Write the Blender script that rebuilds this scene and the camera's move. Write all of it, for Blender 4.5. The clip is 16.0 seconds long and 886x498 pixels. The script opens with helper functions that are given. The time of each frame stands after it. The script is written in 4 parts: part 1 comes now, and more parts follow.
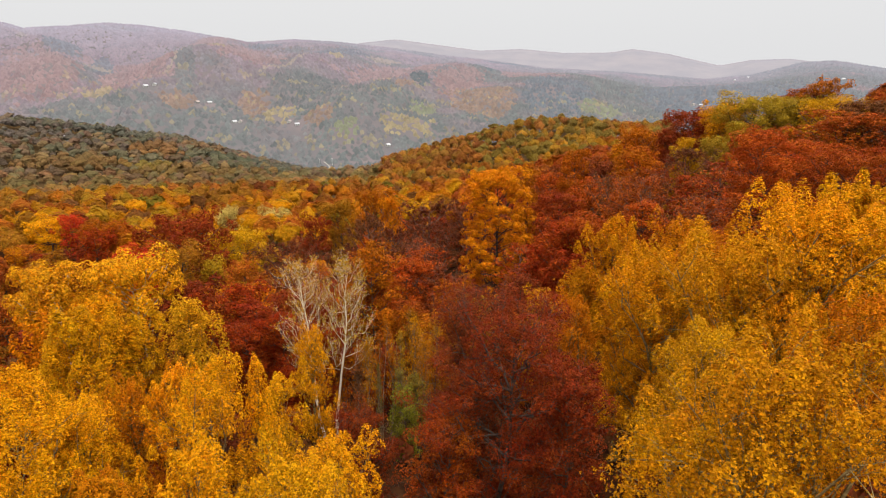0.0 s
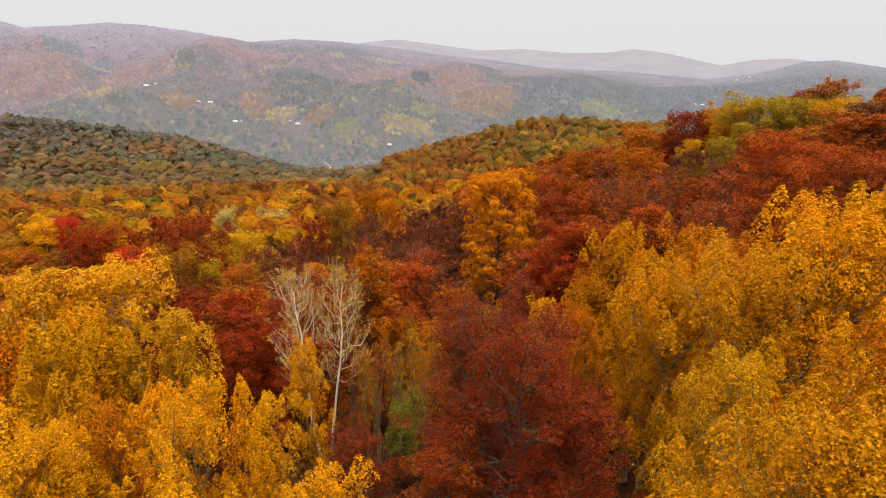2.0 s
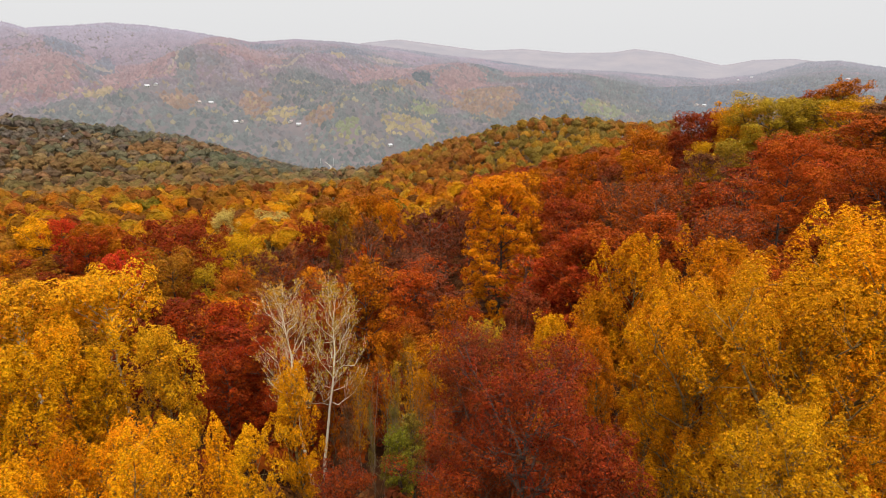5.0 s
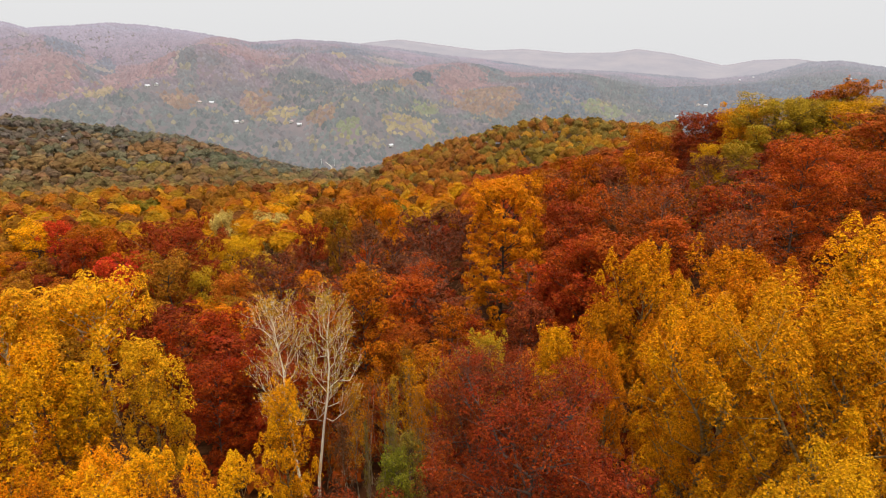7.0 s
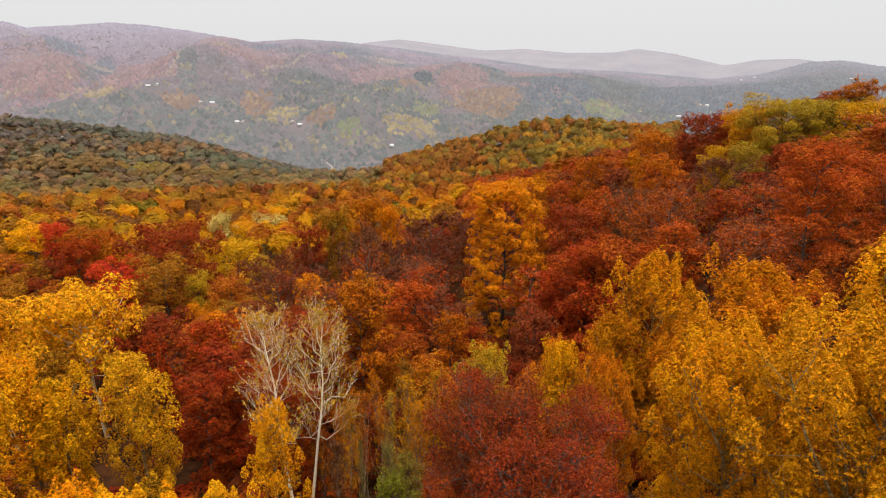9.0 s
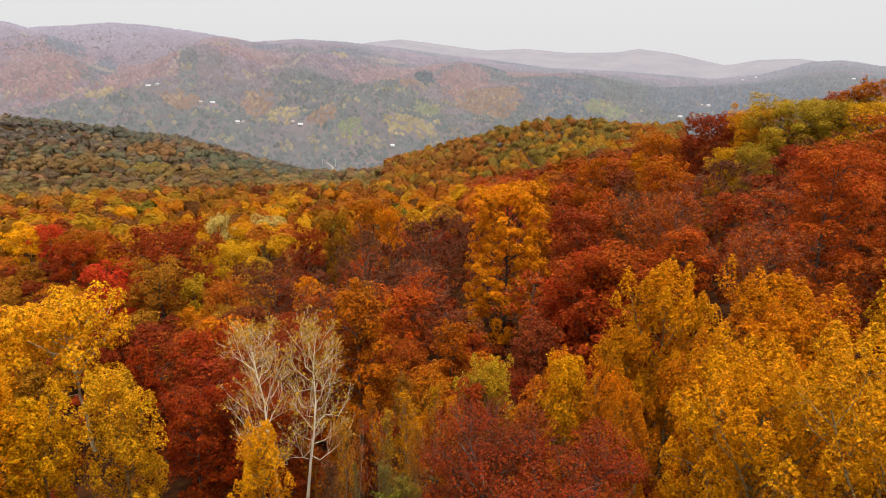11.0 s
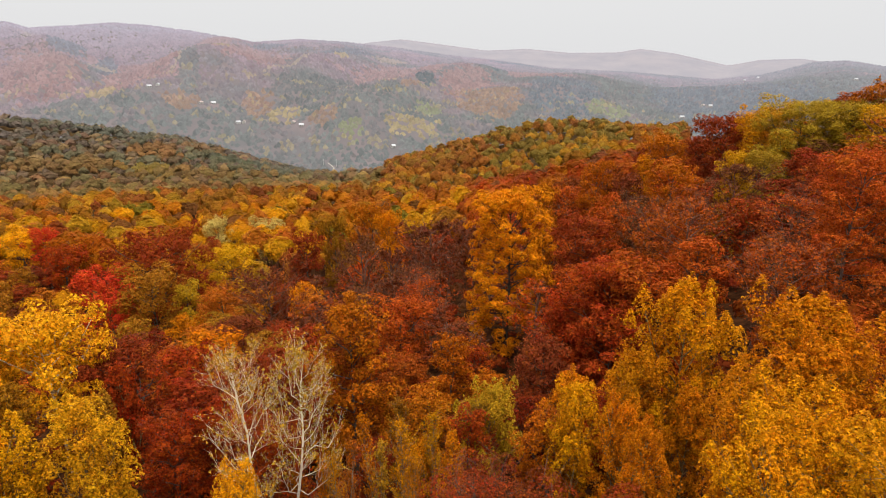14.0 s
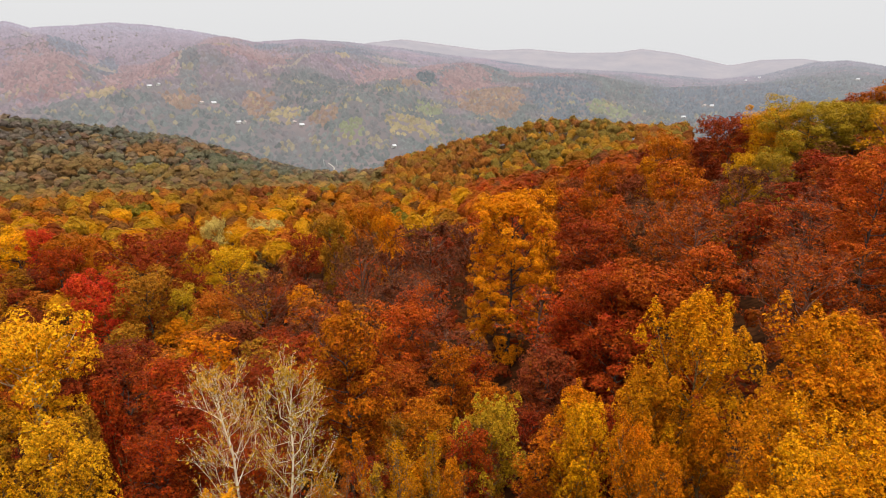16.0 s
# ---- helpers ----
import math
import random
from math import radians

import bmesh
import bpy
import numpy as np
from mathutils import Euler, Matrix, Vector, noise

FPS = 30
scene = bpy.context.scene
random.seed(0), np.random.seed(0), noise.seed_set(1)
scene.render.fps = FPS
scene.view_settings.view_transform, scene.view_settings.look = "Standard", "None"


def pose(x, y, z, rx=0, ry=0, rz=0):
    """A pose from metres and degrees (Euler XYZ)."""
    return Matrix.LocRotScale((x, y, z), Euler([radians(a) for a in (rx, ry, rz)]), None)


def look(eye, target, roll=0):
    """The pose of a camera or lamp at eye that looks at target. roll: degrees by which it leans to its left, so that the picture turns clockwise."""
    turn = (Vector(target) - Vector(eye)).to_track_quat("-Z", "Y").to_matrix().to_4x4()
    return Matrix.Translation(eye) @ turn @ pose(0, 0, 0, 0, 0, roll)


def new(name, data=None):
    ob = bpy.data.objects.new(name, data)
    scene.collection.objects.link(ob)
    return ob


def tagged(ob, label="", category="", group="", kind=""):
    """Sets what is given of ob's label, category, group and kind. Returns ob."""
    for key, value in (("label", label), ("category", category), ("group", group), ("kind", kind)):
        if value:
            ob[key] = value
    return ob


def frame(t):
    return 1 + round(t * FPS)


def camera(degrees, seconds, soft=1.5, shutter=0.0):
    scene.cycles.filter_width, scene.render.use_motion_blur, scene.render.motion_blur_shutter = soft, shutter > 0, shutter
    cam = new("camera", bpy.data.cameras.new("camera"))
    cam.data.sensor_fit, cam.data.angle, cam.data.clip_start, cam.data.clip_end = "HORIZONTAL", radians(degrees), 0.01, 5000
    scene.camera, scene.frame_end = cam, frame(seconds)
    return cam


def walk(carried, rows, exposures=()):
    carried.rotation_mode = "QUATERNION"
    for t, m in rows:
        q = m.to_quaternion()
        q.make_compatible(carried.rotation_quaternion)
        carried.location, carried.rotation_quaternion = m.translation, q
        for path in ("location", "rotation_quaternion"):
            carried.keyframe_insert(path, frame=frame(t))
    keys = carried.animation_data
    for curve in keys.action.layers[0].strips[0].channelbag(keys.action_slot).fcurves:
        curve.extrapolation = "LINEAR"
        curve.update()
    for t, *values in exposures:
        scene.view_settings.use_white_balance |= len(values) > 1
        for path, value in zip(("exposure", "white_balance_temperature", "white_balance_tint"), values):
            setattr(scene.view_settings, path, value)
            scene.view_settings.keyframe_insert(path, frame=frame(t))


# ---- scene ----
# ---------------------------------------------------------------- camera
cam = camera(74.0, 16.0, soft=1.0)
PATH = [(t, pose(0.0277 * 17 * t / 16, 17.0 * t / 16, -0.0047 * 17 * t / 16, 90 - 17.5, 0, 0.657 * t / 16))
        for t in (0, 2, 4, 6, 8, 10, 12, 14, 16)]
walk(cam, PATH)

# ---------------------------------------------------------------- sky and sun
world = bpy.data.worlds.new("overcast_sky")
scene.world = world
world.use_nodes = True
wn, wl = world.node_tree.nodes, world.node_tree.links
wn.clear()
sky = wn.new("ShaderNodeTexSky")
sky.sky_type, sky.sun_disc = "NISHITA", False
sky.sun_elevation, sky.sun_rotation = radians(74), radians(147)
sky.dust_density, sky.air_density, sky.ozone_density = 6.0, 1.0, 1.0
grey = wn.new("ShaderNodeHueSaturation")
grey.inputs["Saturation"].default_value = 0.12
grey.inputs["Value"].default_value = 0.10
wl.new(sky.outputs["Color"], grey.inputs["Color"])
# the cloud layer: brighter overhead than at the horizon
coord = wn.new("ShaderNodeTexCoord")
split = wn.new("ShaderNodeSeparateXYZ")
wl.new(coord.outputs["Generated"], split.inputs[0])
cloud = wn.new("ShaderNodeValToRGB")
cloud.color_ramp.elements[0].position, cloud.color_ramp.elements[0].color = 0.0, (0.84, 0.84, 0.85, 1)
cloud.color_ramp.elements[1].position, cloud.color_ramp.elements[1].color = 0.9, (2.9, 2.8, 2.68, 1)
soft_edge = cloud.color_ramp.elements.new(0.16)
soft_edge.color = (0.87, 0.87, 0.87, 1)
wl.new(split.outputs["Z"], cloud.inputs["Fac"])
blend = wn.new("ShaderNodeMix")
blend.data_type = "RGBA"
blend.inputs["Factor"].default_value = 0.9
wl.new(grey.outputs["Color"], blend.inputs["A"])
wl.new(cloud.outputs["Color"], blend.inputs["B"])
back = wn.new("ShaderNodeBackground")
back.inputs["Strength"].default_value = 1.0
wl.new(blend.outputs["Result"], back.inputs["Color"])
wout = wn.new("ShaderNodeOutputWorld")
wl.new(back.outputs["Background"], wout.inputs["Surface"])

sun_data = bpy.data.lights.new("sun", "SUN")
sun_data.energy, sun_data.angle, sun_data.color = 2.05, radians(22), (1.0, 0.95, 0.88)
sun = new("sun", sun_data)
sun.matrix_world = look((0, 0, 60), (-9, 14, 0))
scene.view_settings.exposure = 0.0

# ---------------------------------------------------------------- materials
COLOURS = {
    "gold": (0.68, 0.272, 0.003), "lemon": (0.68, 0.31, 0.007), "honey": (0.56, 0.204, 0.002), "amber": (0.53, 0.152, 0.002), "olive_gold": (0.55, 0.232, 0.003), "flame": (0.64, 0.215, 0.003),
    "ochre": (0.34, 0.125, 0.008), "orange": (0.40, 0.095, 0.003), "rust": (0.42, 0.105, 0.008),
    "russet": (0.33, 0.056, 0.005), "brick": (0.40, 0.057, 0.006), "red": (0.31, 0.032, 0.004), "scarlet": (0.52, 0.034, 0.010),
    "darkred": (0.24, 0.028, 0.006), "maroon": (0.17, 0.032, 0.009), "brown": (0.17, 0.055, 0.016),
    "yellowgreen": (0.46, 0.228, 0.010), "moss": (0.37, 0.205, 0.012), "pale": (0.52, 0.37, 0.09), "green": (0.17, 0.135, 0.010),
    "white": (0.42, 0.22, 0.02), "olive": (0.22, 0.15, 0.018),
}


def nodes_of(name):
    mat = bpy.data.materials.new(name)
    mat.use_nodes = True
    nt = mat.node_tree
    nt.nodes.clear()
    return mat, nt, nt.nodes.new("ShaderNodeOutputMaterial")


def leaf_material(name, from_attribute, translucent=0.16, spread=0.5, leaves=14.0, contrast=0.42, full=0.62, flutter=0.9, level=0.25):
    """Sprays of leaves: the tree's own tint, varied leaf by leaf and in patches through the crown; between
    the leaves of a spray (leaves: how many to the metre, full: how big) one sees through it. level: how far the leaves hang level."""
    mat, nt, out = nodes_of(name)
    n, l = nt.nodes, nt.links
    if from_attribute:
        tint = n.new("ShaderNodeAttribute")
        tint.attribute_name = "tint"
    else:
        tint = n.new("ShaderNodeObjectInfo")
    geo = n.new("ShaderNodeNewGeometry")
    patch = n.new("ShaderNodeTexNoise")
    patch.inputs["Scale"].default_value, patch.inputs["Detail"].default_value = 0.55, 3
    l.new(geo.outputs["Position"], patch.inputs["Vector"])
    hue_fine = n.new("ShaderNodeMapRange")
    hue_fine.inputs["To Min"].default_value, hue_fine.inputs["To Max"].default_value = 0.496, 0.507
    l.new(geo.outputs["Random Per Island"], hue_fine.inputs["Value"])
    hue_patch = n.new("ShaderNodeMapRange")
    hue_patch.inputs["From Min"].default_value, hue_patch.inputs["From Max"].default_value = 0.3, 0.7
    hue_patch.inputs["To Min"].default_value, hue_patch.inputs["To Max"].default_value = -0.004, 0.010
    l.new(patch.outputs["Fac"], hue_patch.inputs["Value"])
    add = n.new("ShaderNodeMath")
    l.new(hue_fine.outputs["Result"], add.inputs[0])
    l.new(hue_patch.outputs["Result"], add.inputs[1])
    value = n.new("ShaderNodeMapRange")
    value.inputs["To Min"].default_value, value.inputs["To Max"].default_value = 1 - spread, 1 + spread
    mixup = n.new("ShaderNodeMath")
    mixup.operation = "MULTIPLY_ADD"
    mixup.inputs[1].default_value, mixup.inputs[2].default_value = 7.31, 0.0
    frac = n.new("ShaderNodeMath")
    frac.operation = "FRACT"
    l.new(geo.outputs["Random Per Island"], mixup.inputs[0])
    l.new(mixup.outputs[0], frac.inputs[0])
    l.new(frac.outputs[0], value.inputs["Value"])
    hsv = n.new("ShaderNodeHueSaturation")
    l.new(tint.outputs["Color"], hsv.inputs["Color"])
    l.new(add.outputs[0], hsv.inputs["Hue"])
    
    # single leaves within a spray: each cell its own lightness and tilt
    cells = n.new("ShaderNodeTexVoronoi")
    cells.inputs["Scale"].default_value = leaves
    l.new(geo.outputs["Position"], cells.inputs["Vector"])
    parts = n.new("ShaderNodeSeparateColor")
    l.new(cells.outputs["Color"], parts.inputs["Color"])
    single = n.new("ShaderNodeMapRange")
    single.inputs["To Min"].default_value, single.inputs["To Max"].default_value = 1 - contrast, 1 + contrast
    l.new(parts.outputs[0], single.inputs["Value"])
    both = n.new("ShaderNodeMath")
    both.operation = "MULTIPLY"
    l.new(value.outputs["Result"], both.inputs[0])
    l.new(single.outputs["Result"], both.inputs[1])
    skin = n.new("ShaderNodeBsdfPrincipled")
    skin.inputs["Roughness"].default_value = 0.7
    skin.inputs["Specular IOR Level"].default_value = 0.05
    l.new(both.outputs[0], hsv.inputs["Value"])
    l.new(hsv.outputs["Color"], skin.inputs["Base Color"])
    glow = n.new("ShaderNodeBsdfTranslucent")
    l.new(hsv.outputs["Color"], glow.inputs["Color"])
    mix = n.new("ShaderNodeMixShader")
    mix.inputs[0].default_value = translucent
    l.new(skin.outputs[0], mix.inputs[1])
    l.new(glow.outputs[0], mix.inputs[2])
    tilt = n.new("ShaderNodeVectorMath")
    tilt.operation = "MULTIPLY_ADD"
    tilt.inputs[1].default_value, tilt.inputs[2].default_value = (flutter,) * 3, (-flutter / 2, -flutter / 2, level - flutter / 2)
    l.new(cells.outputs["Color"], tilt.inputs[0])
    lean = n.new("ShaderNodeVectorMath")
    l.new(tilt.outputs[0], lean.inputs[0])
    l.new(geo.outputs["Normal"], lean.inputs[1])
    even = n.new("ShaderNodeVectorMath")
    even.operation = "NORMALIZE"
    l.new(lean.outputs[0], even.inputs[0])
    l.new(even.outputs[0], skin.inputs["Normal"])
    l.new(even.outputs[0], glow.inputs["Normal"])
    if full >= 1:
        l.new(mix.outputs[0], out.inputs["Surface"])
        return mat
    gap = n.new("ShaderNodeMath")
    gap.operation = "GREATER_THAN"
    gap.inputs[1].default_value = full
    l.new(cells.outputs["Distance"], gap.inputs[0])
    clear = n.new("ShaderNodeBsdfTransparent")
    spray = n.new("ShaderNodeMixShader")
    l.new(gap.outputs[0], spray.inputs[0])
    l.new(mix.outputs[0], spray.inputs[1])
    l.new(clear.outputs[0], spray.inputs[2])
    l.new(spray.outputs[0], out.inputs["Surface"])
    return mat


def rough_material(name, dark, light, scale, stretch=(1, 1, 1), rough=0.85, bump=0.3, contrast=(0.35, 0.65), gloss=0.05):
    mat, nt, out = nodes_of(name)
    n, l = nt.nodes, nt.links
    geo = n.new("ShaderNodeNewGeometry")
    mapping = n.new("ShaderNodeMapping")
    mapping.inputs["Scale"].default_value = stretch
    l.new(geo.outputs["Position"], mapping.inputs["Vector"])
    coarse = n.new("ShaderNodeTexNoise")
    coarse.inputs["Scale"].default_value, coarse.inputs["Detail"].default_value = scale, 8
    coarse.inputs["Roughness"].default_value = 0.65
    l.new(mapping.outputs[0], coarse.inputs["Vector"])
    ramp = n.new("ShaderNodeValToRGB")
    ramp.color_ramp.elements[0].position, ramp.color_ramp.elements[0].color = contrast[0], (*dark, 1)
    ramp.color_ramp.elements[1].position, ramp.color_ramp.elements[1].color = contrast[1], (*light, 1)
    l.new(coarse.outputs["Fac"], ramp.inputs["Fac"])
    skin = n.new("ShaderNodeBsdfPrincipled")
    skin.inputs["Roughness"].default_value = rough
    skin.inputs["Specular IOR Level"].default_value = gloss
    l.new(ramp.outputs["Color"], skin.inputs["Base Color"])
    relief = n.new("ShaderNodeBump")
    relief.inputs["Strength"].default_value = bump
    l.new(coarse.outputs["Fac"], relief.inputs["Height"])
    l.new(relief.outputs[0], skin.inputs["Normal"])
    l.new(skin.outputs[0], out.inputs["Surface"])
    return mat


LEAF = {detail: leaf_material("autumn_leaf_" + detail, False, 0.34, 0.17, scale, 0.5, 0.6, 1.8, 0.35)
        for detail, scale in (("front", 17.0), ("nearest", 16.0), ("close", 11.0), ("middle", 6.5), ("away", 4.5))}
CANOPY = leaf_material("far_canopy", True, 0.4, 0.12, 2.9, 0.32, 0.70, 1.0, 0.7)
VALLEY = leaf_material("valley_canopy", True, 0.5, 0.08, 1.2, 0.20, 1.0, 0.7, 1.8)
HILLSIDE = leaf_material("hillside_canopy", True, 0.0, 0.10, 0.35, 0.10, 1.0, 0.2)
BARK = {
    "aspen": rough_material("aspen_bark", (0.10, 0.06, 0.02), (0.38, 0.27, 0.11), 3.0, (1, 1, 2.5)),
    "tall_aspen": rough_material("pale_aspen_bark", (0.20, 0.13, 0.06), (0.62, 0.50, 0.32), 2.5, (1, 1, 2.5), contrast=(0.3, 0.45)),
    "beech": rough_material("beech_bark", (0.05, 0.033, 0.026), (0.15, 0.100, 0.076), 2.5),
    "maple": rough_material("maple_bark", (0.04, 0.03, 0.022), (0.14, 0.11, 0.08), 2.5),
    "full_maple": rough_material("dark_maple_bark", (0.03, 0.022, 0.016), (0.09, 0.07, 0.05), 2.5),
    "bare": rough_material("bare_bark", (0.10, 0.045, 0.027), (0.21, 0.098, 0.060), 2.5),
    "sapling": rough_material("sapling_bark", (0.12, 0.075, 0.04), (0.40, 0.30, 0.19), 3.0, (1, 1, 2.5)),
    "birch": rough_material("birch_bark", (0.22, 0.17, 0.11), (0.84, 0.73, 0.54), 2.2, (1, 1, 3.0), contrast=(0.28, 0.40)),
}
LITTER = rough_material("leaf_litter", (0.02, 0.009, 0.005), (0.075, 0.028, 0.010), 0.9, bump=0.6, gloss=0.0)
# the three distant grounds have the haze of distance painted into their base colours
HAZY_LITTER = rough_material("hazed_valley_floor", (0.06, 0.036, 0.016), (0.11, 0.066, 0.028), 0.05, bump=0.3, gloss=0.0)
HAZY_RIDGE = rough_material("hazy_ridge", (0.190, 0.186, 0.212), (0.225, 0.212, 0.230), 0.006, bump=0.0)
FAR_HAZED_GROUND = rough_material("hazed_far_hillside", (0.112, 0.108, 0.112), (0.155, 0.128, 0.132), 0.012, bump=0.2)
PLASTER = rough_material("house_plaster", (0.40, 0.39, 0.37), (0.52, 0.51, 0.49), 0.4, bump=0.05)
ROOF = rough_material("house_roof", (0.30, 0.24, 0.22), (0.42, 0.36, 0.34), 0.6, bump=0.1)
METAL_ROOF = rough_material("pale_metal_roof", (0.36, 0.37, 0.39), (0.50, 0.50, 0.52), 0.4, bump=0.05)
DARK_GLASS = rough_material("dark_window", (0.03, 0.035, 0.04), (0.05, 0.055, 0.06), 0.5, rough=0.15, bump=0.0)
TRACK = rough_material("dirt_track", (0.25, 0.235, 0.20), (0.34, 0.32, 0.28), 0.3, bump=0.1)

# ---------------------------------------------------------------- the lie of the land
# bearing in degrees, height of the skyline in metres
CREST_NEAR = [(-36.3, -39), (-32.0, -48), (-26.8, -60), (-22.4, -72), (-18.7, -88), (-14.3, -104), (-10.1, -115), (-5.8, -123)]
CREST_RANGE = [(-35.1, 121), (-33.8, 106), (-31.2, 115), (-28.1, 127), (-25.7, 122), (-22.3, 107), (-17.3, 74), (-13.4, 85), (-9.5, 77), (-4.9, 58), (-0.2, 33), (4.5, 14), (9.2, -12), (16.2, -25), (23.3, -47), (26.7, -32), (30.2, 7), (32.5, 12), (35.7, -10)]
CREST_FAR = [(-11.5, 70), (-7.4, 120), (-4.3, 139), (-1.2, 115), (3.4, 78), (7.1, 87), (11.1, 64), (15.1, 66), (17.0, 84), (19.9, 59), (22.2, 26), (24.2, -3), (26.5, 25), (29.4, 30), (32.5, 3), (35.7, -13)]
# east, north, height of the ground on the near slopes
SLOPE = np.array([
    (7, 11, -23), (-4, 11, -25), (18, 28, -23), (-20, 30, -30), (14, 47, -28), (4, 26, -26), (-10, 43, -31),
    (-32, 58, -34), (31, 60, -22), (3, 50, -31), (0, 66, -37), (9, 88, -37), (35, 89, -27), (77, 124, -19),
    (62, 140, -27), (-40, 111, -52), (-33, 140, -56), (-58, 195, -63), (-105, 160, -58), (-177, 267, -68),
    (-87, 297, -71), (-42, 232, -66), (80, 422, -42), (66, 360, -52), (0, 300, -70), (40, 200, -45),
    (-37, 428, -73), (-64, 425, -84), (-13, 430, -66), (14, 430, -59), (45, 428, -49), (104, 417, -45), (131, 410, -48),
    (0, -60, -22), (-120, 0, -40), (90, 0, -12), (0, -300, -30),
], float)


def bowl(x, y):
    """Smooth ground through the heights above."""
    p = np.stack([np.ravel(x), np.ravel(y)], 1)
    gap = np.sqrt(((SLOPE[:, None, :2] - SLOPE[None, :, :2]) ** 2).sum(2) + 64)
    k = len(SLOPE)
    a = np.ones((k + 1, k + 1))
    a[:k, :k], a[k, k] = gap, 0
    w = np.linalg.solve(a, np.append(SLOPE[:, 2], 0))
    near = np.sqrt(((p[:, None, :] - SLOPE[None, :, :2]) ** 2).sum(2) + 64)
    return (near @ w[:k] + w[k]).reshape(np.shape(x))


def waves(x, y, size, seed):
    """Cheap smooth noise of about the given wavelength, from -1 to 1."""
    rng = np.random.default_rng(seed)
    total = 0
    for i in range(7):
        a, f, ph = rng.uniform(0, 6.28), rng.uniform(0.6, 1.7), rng.uniform(0, 6.28)
        total = total + np.sin((x * np.cos(a) + y * np.sin(a)) * 6.28 * f / size + ph)
    return total / 3.4


def ramp_up(v, a, b):
    t = np.clip((v - a) / (b - a), 0, 1)
    return t * t * (3 - 2 * t)


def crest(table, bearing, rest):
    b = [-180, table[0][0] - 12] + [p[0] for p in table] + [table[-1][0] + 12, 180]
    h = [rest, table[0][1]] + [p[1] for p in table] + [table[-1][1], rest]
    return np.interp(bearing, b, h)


# side ridges and gullies of the far range, as lines of bearing and distance: line, height, half width
FOLDS = [
    ([(-18.6, 2050), (-21.0, 1713), (-24.3, 1388), (-26.4, 1270)], 42, 115), ([(-10.8, 1960), (-13.5, 1834), (-17.4, 1729), (-20.7, 1393)], 37, 108),
    ([(-7.9, 1900), (-10.3, 1744), (-14.0, 1579), (-17.0, 1400)], 37, 108), ([(3.1, 1694), (-0.4, 1559), (-3.3, 1389), (-8.7, 1190)], 32, 92),
    ([(-34.4, 2000), (-33.1, 1957), (-31.2, 1528), (-30.6, 1388)], 42, 108), ([(10.3, 1980), (8.9, 1639), (5.8, 1324)], 32, 115),
    ([(15.8, 1994), (14.0, 1529), (12.0, 1379)], 30, 108), ([(27.6, 1980), (26.7, 1900), (24.7, 1708)], 27, 123),
    ([(-28.5, 2050), (-29.7, 1603), (-28.1, 1343)], -37, 92), ([(-22.5, 1900), (-23.5, 1500), (-22.8, 1300)], -24, 77),
]


def fold(x, y, line, width):
    """1 along the line, falling away to its sides and ends."""
    pts = [(r * math.sin(math.radians(b)), r * math.cos(math.radians(b))) for b, r in line]
    near = np.full(np.shape(x), 1e9)
    for (ax, ay), (bx, by) in zip(pts, pts[1:]):
        t = np.clip(((x - ax) * (bx - ax) + (y - ay) * (by - ay)) / ((bx - ax) ** 2 + (by - ay) ** 2), 0, 1)
        near = np.minimum(near, np.hypot(x - ax - t * (bx - ax), y - ay - t * (by - ay)))
    return np.exp(-(near / width) ** 2)


def land(x, y):
    """Height of the ground anywhere."""
    x, y = np.asarray(x, float), np.asarray(y, float)
    r, bearing = np.hypot(x, y), np.degrees(np.arctan2(x, y))
    inner = bowl(np.clip(x, -260, 200), np.clip(y, -300, 480)) if x.size < 30000 else np.concatenate(
        [bowl(np.clip(a, -260, 200), np.clip(b, -300, 480)) for a, b in zip(np.array_split(x.ravel(), 20), np.array_split(y.ravel(), 20))]).reshape(x.shape)
    low = -135 + 0 * r
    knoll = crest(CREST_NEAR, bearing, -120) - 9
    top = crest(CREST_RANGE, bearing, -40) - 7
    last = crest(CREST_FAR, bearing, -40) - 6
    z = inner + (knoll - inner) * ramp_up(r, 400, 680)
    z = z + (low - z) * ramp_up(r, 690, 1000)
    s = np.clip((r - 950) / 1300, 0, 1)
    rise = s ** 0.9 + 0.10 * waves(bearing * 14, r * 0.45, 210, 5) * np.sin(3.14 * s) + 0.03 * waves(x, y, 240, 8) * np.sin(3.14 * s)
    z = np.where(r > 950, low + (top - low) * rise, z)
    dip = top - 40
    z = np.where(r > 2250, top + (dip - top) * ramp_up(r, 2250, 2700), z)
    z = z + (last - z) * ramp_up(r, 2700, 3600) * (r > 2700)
    for line, height, width in FOLDS:
        z = z + height * fold(x, y, line, width) * (1 - ramp_up(r, 1650, 2120))
    z = z - 38 * ramp_up(r, 620, 900) * (1 - ramp_up(r, 980, 1130))
    z = z - 260 * ramp_up(r, 3600, 4700)
    return z


def mesh_from(name, verts, faces, smooth=False):
    me = bpy.data.meshes.new(name)
    faces = np.ascontiguousarray(faces, np.int32)
    m, k = faces.shape
    me.vertices.add(len(verts))
    me.vertices.foreach_set("co", np.ascontiguousarray(verts, np.float32).ravel())
    me.loops.add(m * k)
    me.loops.foreach_set("vertex_index", faces.ravel())
    me.polygons.add(m)
    me.polygons.foreach_set("loop_start", np.arange(0, m * k, k, dtype=np.int32))
    me.polygons.foreach_set("use_smooth", np.full(m, smooth))
    me.update(calc_edges=True)
    me.validate()
    return me


